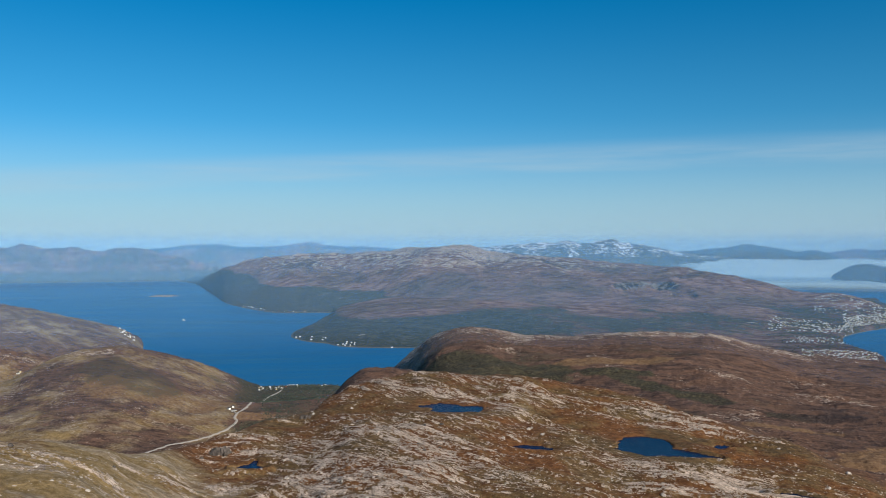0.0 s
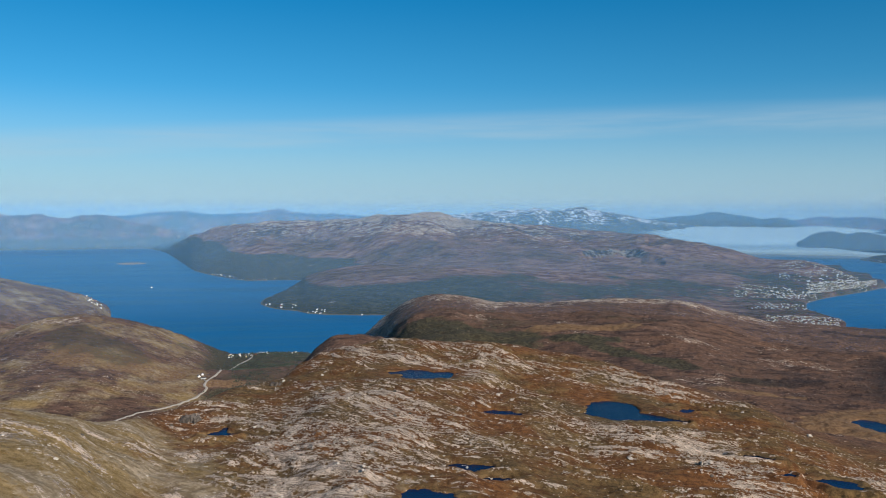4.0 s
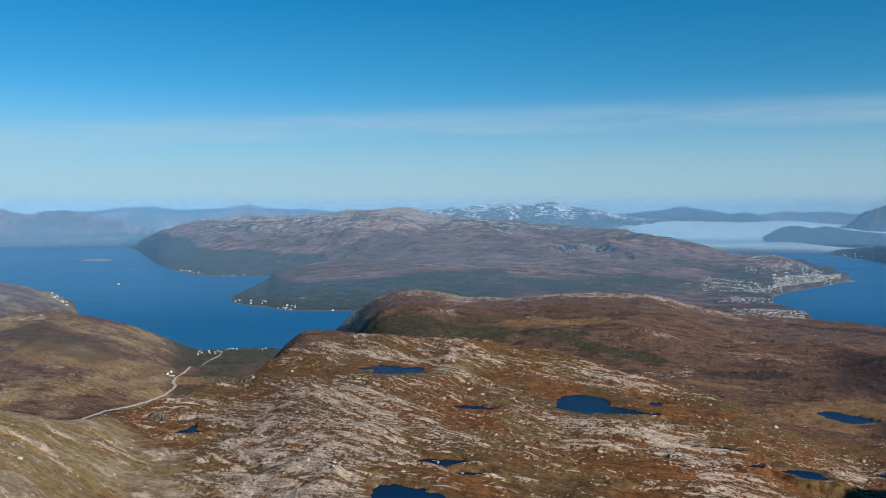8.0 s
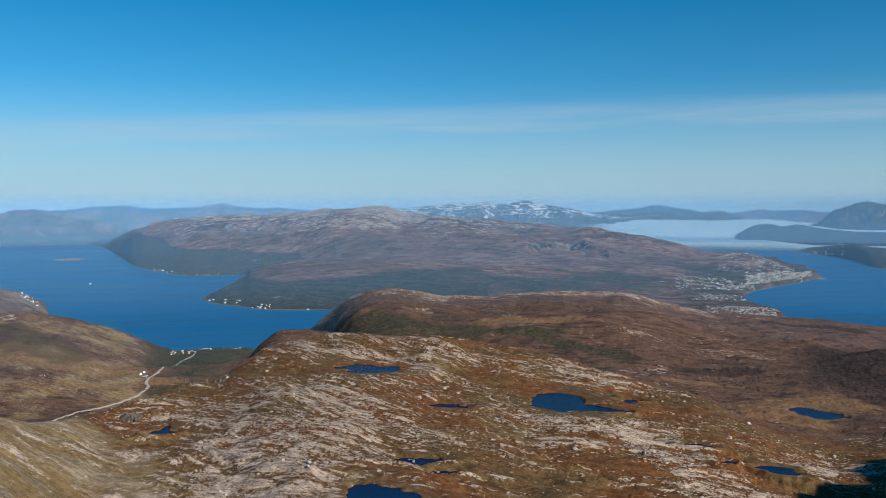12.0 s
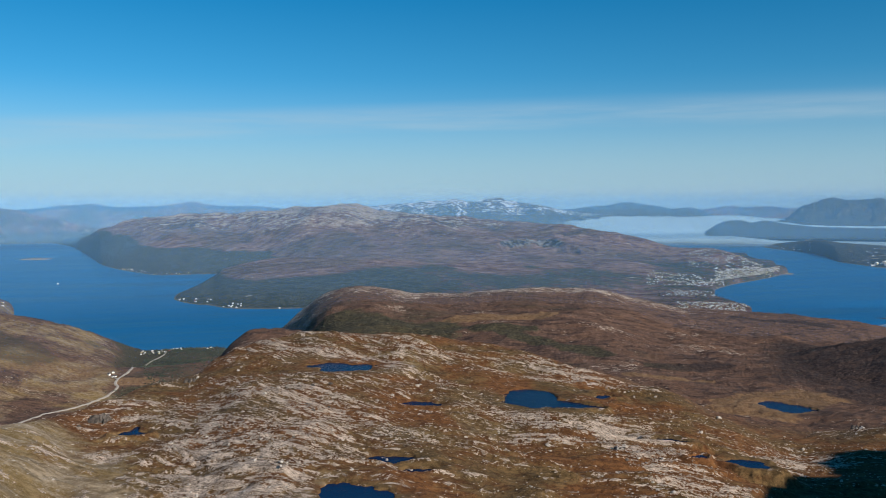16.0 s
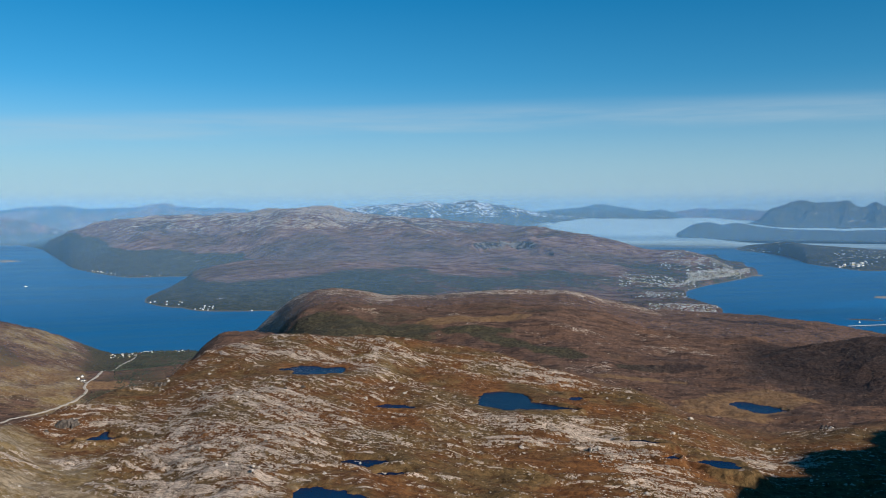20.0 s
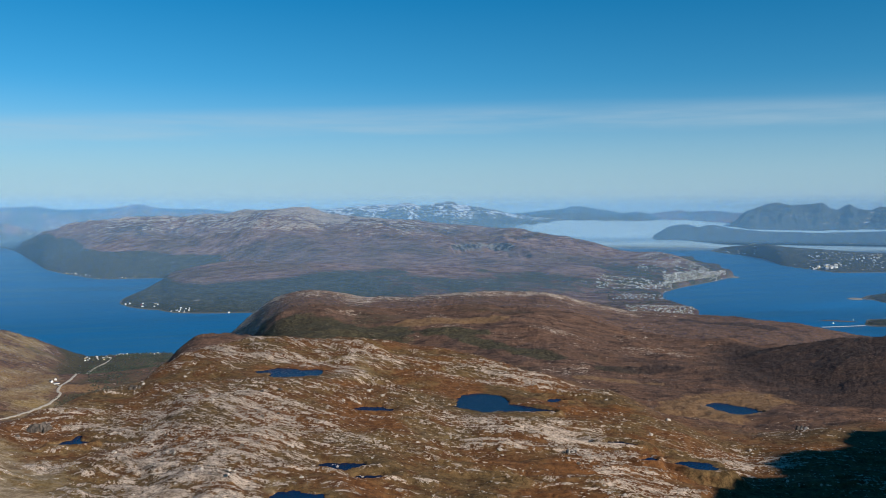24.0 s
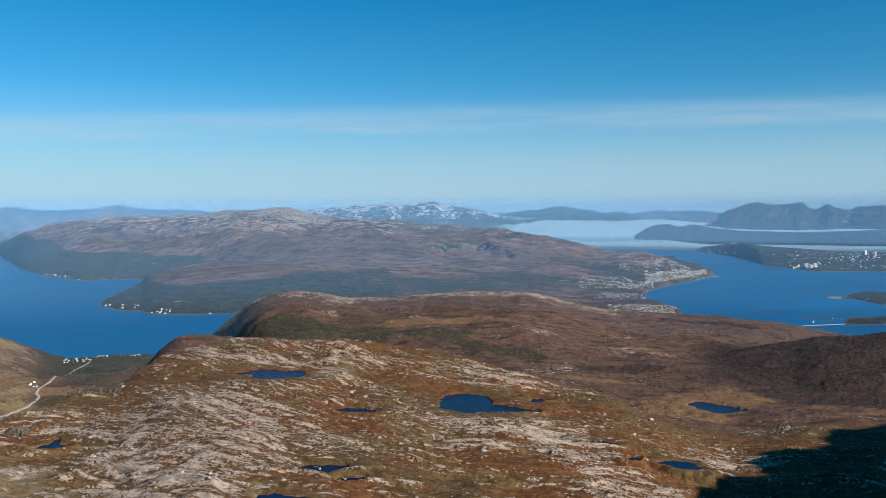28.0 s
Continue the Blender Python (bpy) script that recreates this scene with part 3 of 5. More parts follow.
def fell_height(az, r):
    """Height of the ground sheet and how much rock, scrub and straw lies on it."""
    a = np.radians(az)
    x, y = r * np.sin(a), r * np.cos(a)
    # plateau under the camera
    rc, zc, zn = (curve(az, PLATEAU, k) for k in (1, 2, 3))
    west = step(az, -4, -14)
    rb, zb = rc + 110 + 60 * west, 60 - 50 * west
    plat = hill(az, r, rc, zc, 100.0, zn, rb, zb, 0.0)
    lumps = fbm(x, y, 70.0, 3) * 2.6 * step(r, 120, 240) * step(r, rc + 30, rc - 60)
    plat = plat + lumps * 0.9 + (fbm(x, y, 26.0, 3) * 1.9 + fbm(x + 90, y, 45.0, 2, 0.5, True) * 1.6 - 0.8) * step(r, 120, 220)
    # the low hills and moors behind it
    rc, zc = (curve(az, KNOLL, k) for k in (1, 2))
    z = hill(az, r, rc, zc, 480.0, np.minimum(zc - 12, 50), 720.0, 10.0)
    rc, zc, rf = (curve(az, MOOR_HILL, k) for k in (1, 2, 3))
    zf = -20 + 80 * step(az, -5, 0.5) + 5 * step(az, 2, 20)
    moor = hill(az, r, rc, zc, rf, zf, rc + 260, -14.0, 0.55) + (fbm(x, y, 150.0, 3) * 4.0 + (fbm(x, y, 90.0, 4, 0.5, True) - 0.4) * 4.5) * step(r, 480, 620) * step(r, rc, rc - 120)
    z = either(z, moor, 4.0)
    rc, zc = (curve(az, SCRUB_HILL, k) for k in (1, 2))
    z = either(z, hill(az, r, rc, zc + 1.0 - 40 * step(az, 27, 23), 470.0, np.minimum(zc - 14, 56), 800.0, 20.0, 0.6) + fbm(x, y, 60.0, 3) * 1.5, 3.0)
    rc, zc = (curve(az, WEST_HILL, k) for k in (1, 2))
    z = either(z, hill(az, r, rc, zc, 620.0, np.minimum(12.0, zc - 4), 1085.0, -4.0, 0.45) + fbm(x, y, 160.0, 3) * 3.5 * step(zc, 4, 25), 4.0)
    rc, zc = (curve(az, CAPE_HILL, k) for k in (1, 2))
    z = either(z, hill(az, r, rc, zc, 1105.0, np.minimum(1.5, zc - 6), 1900.0, -14.0, 0.4) + fbm(x, y, 160.0, 3) * 4.0 * step(zc, 10, 50), 3.0)
    plain = 12 - np.clip(r - 640, 0, 400) * 0.026 - step(r, 1000, 1035) * 8 - 30 * step(az, -7.5, -3) - 30 * step(az, -24, -30)
    z = either(z, plain + fbm(x, y, 60.0, 2) * 0.6, 3.0)
    z = np.where(r > 2000, -14.0, np.maximum(z, -14.0))
    z = either(z, plat, 3.0)
    # the peak beside the view that throws its shadow on the plateau
    u = (x - SIDE_X) * 0.835 + (y - SIDE_Y) * 0.55
    v = -(x - SIDE_X) * 0.55 + (y - SIDE_Y) * 0.835
    side = 107 * np.exp(-(v / 62) ** 2) * step(u, -110, 0) * step(u, 420, 150)
    side = side + fbm(x, y, 60.0, 4, 0.55) * side * 0.22
    z = z + np.where(az > 42, side, 0) * step(az, 42, 50)

    # rock beds: long low scarps along the strike
    s = x * math.sin(STRIKE) + y * math.cos(STRIKE)
    t = -0.35 * x - 0.9 * y - 0.0075 * 90 * np.tanh(x / 90) * 90 * np.tanh((y - 230) / 90)
    t = t - 0.0030 * np.clip(-50 - x, 0, 120) ** 2 - 0.40 * step(x, -45, -110) * 40 * np.tanh((y - 235) / 40)
    warp = fbm(x, y, 55.0, 3) * 5 * (1 - 0.6 * step(az, -8, -16))
    beds = fbm(s * 0.22 + warp * 0.3, t + warp, 15.0, 5, 0.6, True)
    sheet = fbm(x, y, 90.0, 3)
    band = fbm(s * 0.28, t + warp, 30.0, 4, 0.55)
    swell = fbm(x * 0.45 + warp, y, 16.0, 5, 0.6, True)
    rise, rim = ledges(s, t + warp * 1.6, 9.0)
    rise2, rim2 = ledges(s + 40, t + warp * 1.6 + 3 * fbm(s * 0.15, t, 14.0, 3), 3.4)
    knobs = fbm(x, y, 16.0, 5, 0.6)
    crag = fbm(x, y, 6.0, 4, 0.65, True)
    on_plat = step(r, curve(az, PLATEAU, 1) + 60, curve(az, PLATEAU, 1) - 10)
    bare = on_plat * (0.55 + 0.45 * step(fbm(x, y, 120.0, 2), -0.5, 0.3)) * (1 - 0.15 * step(az, -13, -20))
    z = z + bare * step(r, 60, 180) * (beds * 0.9 + knobs * 0.9 + crag * 0.45 + rise * 1.2 + rise2 * 0.5) * (1 - 0.45 * step(az, -8, -16) * step(r, 340, 280))
    other = (1 - on_plat) * step(z, 3, 20)
    z = z + other * (fbm(x, y, 45.0, 5, 0.55) * 3.2 + (swell - 0.4) * 1.6 + crag * 0.6)
    field = step(az, 5, 16) * step(r, 340, 300) * step(fbm(x, y, 45.0, 3), -0.2, 0.3)
    blotch = fbm(x, y, 7.0, 4, 0.6)
    west_side = step(az, -8, -16) * step(r, 340, 280)
    slabs = 0.22 + 0.22 * beds + 0.22 * knobs + 0.28 * rim + 0.20 * rim2 + 0.22 * sheet + 0.62 * band + 0.20 * blotch + 0.12 * field - 0.12 * step(r, 310, 380) - 0.09 * step(az, 0, 12) - 0.12 * step(az, 15, 26) + 0.17 * step(az, 12, 4) * step(r, 310, 250)
    lawn = 0.16 + 0.16 * knobs + 0.20 * sheet + 0.40 * step(rim, 0.6, 1.0) + 0.22 * rim2 + 0.30 * band + 0.20 * blotch
    rock = bare * np.clip(slabs + (lawn - slabs) * west_side, 0, 1)
    z = z + step(rock, 0.25, 0.6) * bare * fbm(s * 0.5, t, 3.2, 3, 0.55, True) * 0.55
    rock = rock + other * np.clip(0.32 * step(fbm(x, y, 50.0, 4), 0.0, 0.5) + 0.26 * swell + 0.02 * west - 0.05, 0, 0.6)
    crest = np.abs(r - curve(az, MOOR_HILL, 1))
    rock = rock + 0.52 * step(crest, 55, 5) * (0.7 + 0.9 * knobs) * step(az, -5, -2) * step(az, 28, 20)
    rock = rock + (0.22 - 0.10 * west) * grown("bare", x, y)
    straw = west_side * 0.62 + 0.40 * step(fbm(x, y, 60.0, 3), 0.0, 0.5) * on_plat * step(az, 24, 4) + (0.40 + 0.5 * fbm(x, y, 120.0, 4)) * step(az, -11, -15) * (1 - on_plat)
    scrub = (1 - on_plat) * (1 - 0.6 * step(az, -12, -15)) * (1 - 0.45 * step(az, -5, -2) * step(az, 7, 3)) * np.clip(0.22 + 0.8 * fbm(x, y, 110.0, 5) + 0.5 * step(z, 30, 6) * step(az, -4, -9), 0, 1)
    scrub = np.maximum(scrub, step(az, 25, 30) * step(r, 470, 540) * step(r, 760, 700) * (0.75 + 0.5 * knobs))
    ochre = grown("ochre", x, y)
    scrub = np.maximum(scrub, 0.30 * step(az, 22, 29) * step(r, 300, 360) * step(r, 520, 470))
    rock = rock * (1 - 0.85 * grown("scrub", x, y) * other)
    scrub = np.maximum(scrub * (1 - ochre), (0.68 - 0.18 * step(az, -11, -13)) * grown("scrub", x, y))
    rock = rock * (1 - step(az, 26, 30) * step(r, 480, 540)) * (1 - 0.6 * ochre)
    masks = {"rock": rock, "scrub": scrub, "straw": straw, "moor": 1 - on_plat, "ochre": ochre, "along": s + warp * 0.3, "across": t + warp}
    return z, masks


def limb(x, y, x0, y0, w0, x1, y1, w1):
    """Distance from a tapered bar, 1 on its rim."""
    dx, dy = x1 - x0, y1 - y0
    k = np.clip(((x - x0) * dx + (y - y0) * dy) / (dx * dx + dy * dy), 0, 1)
    return np.hypot(x - x0 - k * dx, y - y0 - k * dy) / (w0 + (w1 - w0) * k)


def grown(kind, x, y):
    """How much of the ground the patches of one kind cover, with ragged rims."""
    out = np.zeros(np.shape(x))
    ragged = 0.9 * fbm(x, y, 40.0, 5, 0.6)
    for what, a0, r0, a1, r1, half in PATCHES + PATCHES_EAST:
        if what == kind:
            ends = [f(radians(a)) * r for a, r in ((a0, r0), (a1, r1)) for f in (math.sin, math.cos)]
            out = np.maximum(out, step(limb(x, y, ends[0], ends[1], half, ends[2], ends[3], half) + ragged, 1.35, 0.65))
    return out


def pond_distance(x, y, p):
    """1 on the shore of a pond, less inside it."""
    _, a, r, _, wide, deep = p
    a = radians(a)
    dx, dy = x - r * math.sin(a), y - r * math.cos(a)
    u, v = dx * math.cos(a) - dy * math.sin(a), dx * math.sin(a) + dy * math.cos(a)
    ang = np.arctan2(v / deep, u / wide)
    seed = r * 0.37
    lobes = 1 + 0.16 * np.sin(2 * ang + seed) + 0.12 * np.sin(3 * ang + 2.1 * seed) + 0.07 * np.sin(5 * ang + 3.3 * seed)
    near = np.hypot(u / wide, v / deep) / lobes
    if p[0] in ARMS:
        near = np.min([limb(x, y, *arm) for arm in ARMS[p[0]]], axis=0)
    return near + 0.22 * perlin(x / (0.4 * wide), y / (0.4 * wide)) + 0.08 * perlin(x / (0.15 * wide), y / (0.15 * wide))


def fan(lo, hi, fine, coarse):
    """Azimuths all round, close together from lo to hi."""
    return np.r_[np.arange(lo, hi, fine), np.arange(hi, lo + 360.01, coarse)]


def reach(*legs):
    """Distances, leg by leg: start, end, number."""
    return np.concatenate([np.linspace(a, b, n, endpoint=False) for a, b, n in legs] + [[legs[-1][1]]])


near_az = fan(-31, 43.5, 0.066, 1.5)
near_az[-1] = near_az[0] + 360
near_r = reach((0.01, 190, 30), (190, 300, 170), (300, 480, 170), (480, 760, 84), (760, 1150, 80), (1150, 1560, 56), (1560, 2000, 10), (2000, 4950, 8))
A, R = np.meshgrid(np.where(near_az > 180, near_az - 360, near_az), near_r)
Z, cover = fell_height(A, R)
rock = cover["rock"]
X, Y = R * np.sin(np.radians(A)), R * np.cos(np.radians(A))
WATERS = [p for p in PONDS if not p[0].endswith("tail")]
for p in WATERS:
    hit = np.hypot(X - p[2] * math.sin(radians(p[1])), Y - p[2] * math.cos(radians(p[1]))) < 4 * max(p[4], p[5])
    d = pond_distance(X[hit], Y[hit], p)
    zz = Z[hit]
    bank = p[3] + 0.25 + np.clip(d - 1, 0, 3) * 1.2 + (zz - fbm(X[hit], Y[hit], 60.0, 1) - p[3]) * 0.12
    zz = bank + (zz - bank) * step(d, 1.55, 2.8)
    Z[hit] = zz
    rock[hit] = rock[hit] * (0.45 + 0.55 * step(d, 1.1, 1.6))
for p in WATERS:
    hit = np.hypot(X - p[2] * math.sin(radians(p[1])), Y - p[2] * math.cos(radians(p[1]))) < 3 * max(p[4], p[5])
    d = pond_distance(X[hit], Y[hit], p)
    Z[hit] = np.where(d < 1.06, np.minimum(Z[hit], p[3] + 0.3 - 1.3 * step(d, 1.06, 0.9)), Z[hit])
ground = tagged(polar_mesh("ground", near_az, near_r, Z, FELL, cover),
                "autumn fell of russet heath and pale bare rock slabs", "ground", kind="structure")

# the sea, and a pond in each hollow
sea_r = reach((5, 4950, 12))
sea_az = np.arange(0, 361, 3.0)
sea = tagged(polar_mesh("water", sea_az, sea_r, np.zeros((len(sea_r), len(sea_az))), SEA), "deep blue calm fjord water", "sea", kind="structure")
for p in WATERS:
    a = radians(p[1])
    reach_out = (2.6 if p[0] in ARMS else 1.5) * max(p[4], p[5])
    grid = np.linspace(-reach_out, reach_out, 81)
    U, V = np.meshgrid(grid, grid)
    wet = pond_distance(U + p[2] * math.sin(a), V + p[2] * math.cos(a), p) < 1.2
    bm = bmesh.new()
    corner = {}
    for i, j in zip(*np.nonzero(wet[:-1, :-1] | wet[1:, 1:])):
        for k in ((i, j), (i, j + 1), (i + 1, j + 1), (i + 1, j)):
            if k not in corner:
                corner[k] = bm.verts.new((grid[k[1]], grid[k[0]], 0))
        bm.faces.new([corner[k] for k in ((i, j), (i, j + 1), (i + 1, j + 1), (i + 1, j))])
    me = bpy.data.meshes.new("pond")
    bm.to_mesh(me)
    me.materials.append(TARN)
    ob = new("pond", me)
    ob.location = (p[2] * math.sin(a), p[2] * math.cos(a), p[3])
    tagged(ob, "dark blue mountain tarn among heath and rock", "pond", group="mountain tarns")


# ---- the mountain across the fjord ----
def mountain_height(az, r):
    a = np.radians(az)
    x, y = r * np.sin(a), r * np.cos(a)
    rc, zc, rf = (curve(az, MOUNTAIN, k) for k in (1, 2, 3))
    s = np.clip((r - rf) / np.maximum(rc - rf, 1), 0, 1)
    z = hill(az, r, rc, zc, rf, -4.0 + 14 * step(az, -2, 4) * step(az, 30, 22), rc + 900, -40.0, 0.75)
    big = fbm(x + 0.3 * y, y * 0.6, 420.0, 5, 0.5, True)
    z = z + (big - 0.45) * 42 * step(s, 0.15, 0.6) * step(s, 1.0, 0.75) * step(zc, 5, 80)
    z = z + ((fbm(x + 0.2 * y, y * 0.55, 170.0, 5, 0.55, True) - 0.4) * 17 + fbm(x, y, 50.0, 4, 0.6) * 3.5) * step(s, 0.05, 0.5) * np.clip(zc / 90, 0.1, 1)
    # a cirque with a cliff on its wall
    ca, cr = radians(13.6), 2080
    q = np.hypot((x - cr * math.sin(ca)) / 95, (y - cr * math.cos(ca)) / 110) + 0.18 * fbm(x, y, 60.0, 3)
    z = z - 20 * step(q, 1.0, 0.8)
    rc2, zc2, rf2 = (curve(az, SPUR, k) for k in (1, 2, 3))
    spur = hill(az, r, rc2, zc2, rf2, -4.0 + 8 * step(az, -1.5, 1), rc2 + 500, -20.0, 0.7)
    spur = spur + fbm(x, y, 130.0, 5, 0.5) * 5 * step(zc2, 8, 40) * step(r, rf2, rf2 + 150)
    z = either(z, spur, 5.0)
    coast = curve(r, TOWN_COAST, 1)
    flat = 2.5 + np.clip(r - 1330, 0, 900) * 0.012 + fbm(x, y, 90.0, 3) * 1.0
    flat = np.where((r > 1290) & (r < 2800), flat, -20) - 14 * step(az, coast - 0.15, coast + 0.25) - 20 * step(az, 19, 16)
    z = either(z, flat, 2.0)
    z = z - 40 * step(az, coast - 0.1, coast + 0.7) * (az > 23)
    slope = fbm(x, y, 60.0, 5, 0.6)
    top = step(z, 70, 150)
    cliff = 0.8 * step(q, 1.04, 0.98) * step(q, 0.82, 0.88) * step(y, 2040, 2100)
    rock = 0.05 + 0.16 * step(z, 40, 110) + 0.36 * top + 0.34 * slope + 0.3 * step(fbm(x, y, 300.0, 4), 0.0, 0.4) * step(z, 60, 110)
    own = step(spur - 1, z - 5, z)            # on the spur, not on the mountain behind it
    belt = 74 - 28 * step(az, -13.5, -10) - 14 * step(az, -6, -2) + 14 * (big - 0.45) + 26 * fbm(x, y, 240.0, 4, 0.55)
    belt = belt + (29 + 5 * step(az, -6, -1) + 6 * step(az, -1, 4) - belt) * step(own, 0.3, 0.7)
    scrub = step(z, belt + 8, belt - 8) * (0.95 + 0.4 * slope) * (1 - 0.42 * step(az, -1, 9))
    scrub = scrub - 0.2 * step(az, 14, 19) * step(r, 1700, 1500)
    snow = 0.24 * step(z, 110, 165) + 0.2 * (big - 0.5)
    return np.maximum(z, -20), rock, scrub, snow, cliff


az = np.arange(-18.2, 32, 0.062)
dist = reach((1250, 1900, 90), (1900, 3200, 150), (3200, 4500, 50))
A, R = np.meshgrid(az, dist)
Z, rock, scrub, snow, cliff = mountain_height(A, R)
tagged(polar_mesh("mountain", az, dist, Z, FAR_FELL, {"rock": rock, "scrub": scrub, "snow": snow, "cliff": cliff}),
       "broad rounded mountain with wooded foot and russet flanks across the fjord", "mountain")


def far_range(name, rows, front, back, label, category, foot=-10.0, rough=10.0, scrub=0.45, snowline=400.0, bulge=0.3, step_az=0.05, jag=0.0):
    lo, hi = rows[0][0], rows[-1][0]
    az = np.arange(lo, hi, step_az)
    dist = np.linspace(front, back, 90)
    A, R = np.meshgrid(az, dist)
    a = np.radians(A)
    x, y = R * np.sin(a), R * np.cos(a)
    rc, zc = curve(A, rows, 1), curve(A, rows, 2)
    zc = zc + jag * (fbm(A * 3.0 + 5, A * 0, 2.2, 5, 0.6, True) - 0.5)
    rf = curve(A, rows, 3) if len(rows[0]) > 3 else front
    z = hill(A, R, rc, zc, rf, foot, back, foot, bulge)
    s = np.clip((R - rf) / np.maximum(rc - rf, 1), 0, 1)
    z = z + (fbm(x, y, 200.0, 6, 0.6, True) - 0.35) * rough * 1.6 * step(s, 0.05, 0.5) * (0.3 + 0.7 * step(s, 1.0, 0.6)) + fbm(x, y, 40.0, 3, 0.6) * rough * 0.22 * step(s, 0.1, 0.5)
    n = fbm(x, y, 90.0, 4, 0.6)
    masks = {"rock": 0.16 + 0.3 * n, "scrub": scrub + 0.5 * step(z, 60, 10), "snow": step(z, snowline, snowline + 70) * 0.60 + 0.35 * n * (z > snowline)}
    return tagged(polar_mesh(name, az, dist, z, FAR_FELL, masks), label, category)


far_range("mountain_range", FAR_WEST, 4290, 4760, "hazy blue mountains behind the far shore", "mountain range", foot=-3, rough=44, jag=4)
far_range("mountain_range", BLUE_WEST, 4700, 4930, "pale blue mountain chain on the horizon", "mountain range", foot=20, rough=14, jag=5)
far_range("mountain_range", SNOWY, 4350, 4850, "jagged mountains dusted with fresh snow", "mountain range", foot=10, snowline=64, rough=24, jag=8, scrub=0.8)
far_range("mountain_range", BLUE_NORTH, 4600, 4900, "blue mountain ridge beyond the fog", "mountain range", foot=40, rough=16, jag=4, scrub=0.8)
far_range("mountain_range", BLUE_FAR, 4780, 4930, "faint pale blue ridge on the horizon", "mountain range", foot=60, rough=4)
far_range("mountain_range", PEAKS, 4400, 4850, "steep blue peaks rising over the fog", "mountain range", foot=30, rough=34, jag=4, scrub=0.8)
far_range("island", DARK_ISLE, 3900, 4400, "low dark wooded island ringed by fog", "island", foot=15, rough=7, scrub=1.2)
far_range("island", CITY_ISLE, 2300, 3700, "long low island with a spread-out town", "island", foot=-3, rough=4, scrub=0.9, bulge=0.6)
far_range("islet", HOLM, 1540, 1850, "small low wooded islet with pale beach", "islet", foot=-2, rough=2, scrub=0.5, bulge=0.7)
far_range("islet", SKERRY, 1280, 1450, "small dark wooded skerry", "islet", foot=-2, rough=2, scrub=0.6, bulge=0.7)

# ---- fog bank over the outer sound, and tinted sheets that paint the haze of distance ----
FOG = veil_material("fog", (0.44, 0.60, 0.65, 1), 0.90)
az = np.arange(14, 47, 0.25)
dist = np.linspace(2900, 4860, 60)
A, R = np.meshgrid(az, dist)
x, y = R * np.sin(np.radians(A)), R * np.cos(np.radians(A))
z = 3 + 4 * step(R, 3000, 3400) + 80 * step(R, 3900, 4800) + 15 * step(A, 29, 25.5) * step(R, 3250, 3900) + (fbm(x, y, 500.0, 4) * 7 + fbm(x, y, 120.0, 3) * 2) * step(R, 3000, 3900)
thick = np.clip(step(R, 3000, 3900) + 0.5 * fbm(x, y, 350.0, 4), 0, 1) * step(R, 2900, 3700) * step(A, 14, 17)
tagged(polar_mesh("fog_bank", az, dist, z, FOG, {"thick": thick}), "white sea fog lying over the outer sound", "fog", kind="structure")


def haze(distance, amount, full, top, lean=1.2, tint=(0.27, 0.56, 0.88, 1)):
    # added curtain across the view; its blue colour stands in for aerial haze
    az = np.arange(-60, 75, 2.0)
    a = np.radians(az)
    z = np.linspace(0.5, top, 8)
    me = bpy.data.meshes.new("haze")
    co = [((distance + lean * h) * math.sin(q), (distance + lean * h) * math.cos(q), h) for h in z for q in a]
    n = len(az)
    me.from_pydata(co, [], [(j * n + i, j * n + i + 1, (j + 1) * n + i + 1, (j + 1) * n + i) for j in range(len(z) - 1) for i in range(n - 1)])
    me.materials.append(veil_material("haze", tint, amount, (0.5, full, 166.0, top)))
    tagged(new("haze", me), "see-through blue sheet painting the haze of distance", "haze", kind="structure")


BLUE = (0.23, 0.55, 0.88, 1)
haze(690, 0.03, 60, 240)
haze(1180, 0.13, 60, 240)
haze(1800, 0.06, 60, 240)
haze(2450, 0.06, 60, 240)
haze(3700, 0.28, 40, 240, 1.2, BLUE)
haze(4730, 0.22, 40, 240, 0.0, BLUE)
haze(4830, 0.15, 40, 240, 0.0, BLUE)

# ---- small things: helpers ----
rng = np.random.RandomState(11)
WHITE = plain_material("white paint", (0.80, 0.77, 0.68), 0.6, 0.06, 0.8)
YELLOW = plain_material("ochre paint", (0.62, 0.50, 0.26), 0.6, 0.08, 0.8)
RED = plain_material("barn red paint", (0.30, 0.055, 0.035), 0.7, 0.15, 0.8)
GREY_PAINT = plain_material("grey paint", (0.36, 0.38, 0.40), 0.6, 0.1, 0.8)
ROOF_DARK = plain_material("dark roof", (0.075, 0.070, 0.072), 0.8, 0.25, 1.0)
ROOF_PALE = plain_material("pale sheet roof", (0.60, 0.60, 0.57), 0.45, 0.12, 1.0)
GLASS = plain_material("window glass", (0.03, 0.04, 0.055), 0.08, 0.1, 1.0)
STONE = plain_material("boulder", (0.42, 0.36, 0.295), 0.9, 0.35, 1.1)
DARK_STONE = plain_material("crag", (0.095, 0.078, 0.064), 0.9, 0.5, 0.7)
GRAVEL = plain_material("gravel road", (0.34, 0.30, 0.25), 0.9, 0.15, 0.3)
CONCRETE = plain_material("concrete", (0.40, 0.39, 0.37), 0.8, 0.1, 0.5)
SAND = plain_material("shore stones", (0.24, 0.20, 0.15), 0.9, 0.25, 0.05)
BARK = plain_material("birch bark", (0.30, 0.27, 0.23), 0.9, 0.3, 2.0)
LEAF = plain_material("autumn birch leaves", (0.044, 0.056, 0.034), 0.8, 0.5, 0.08)
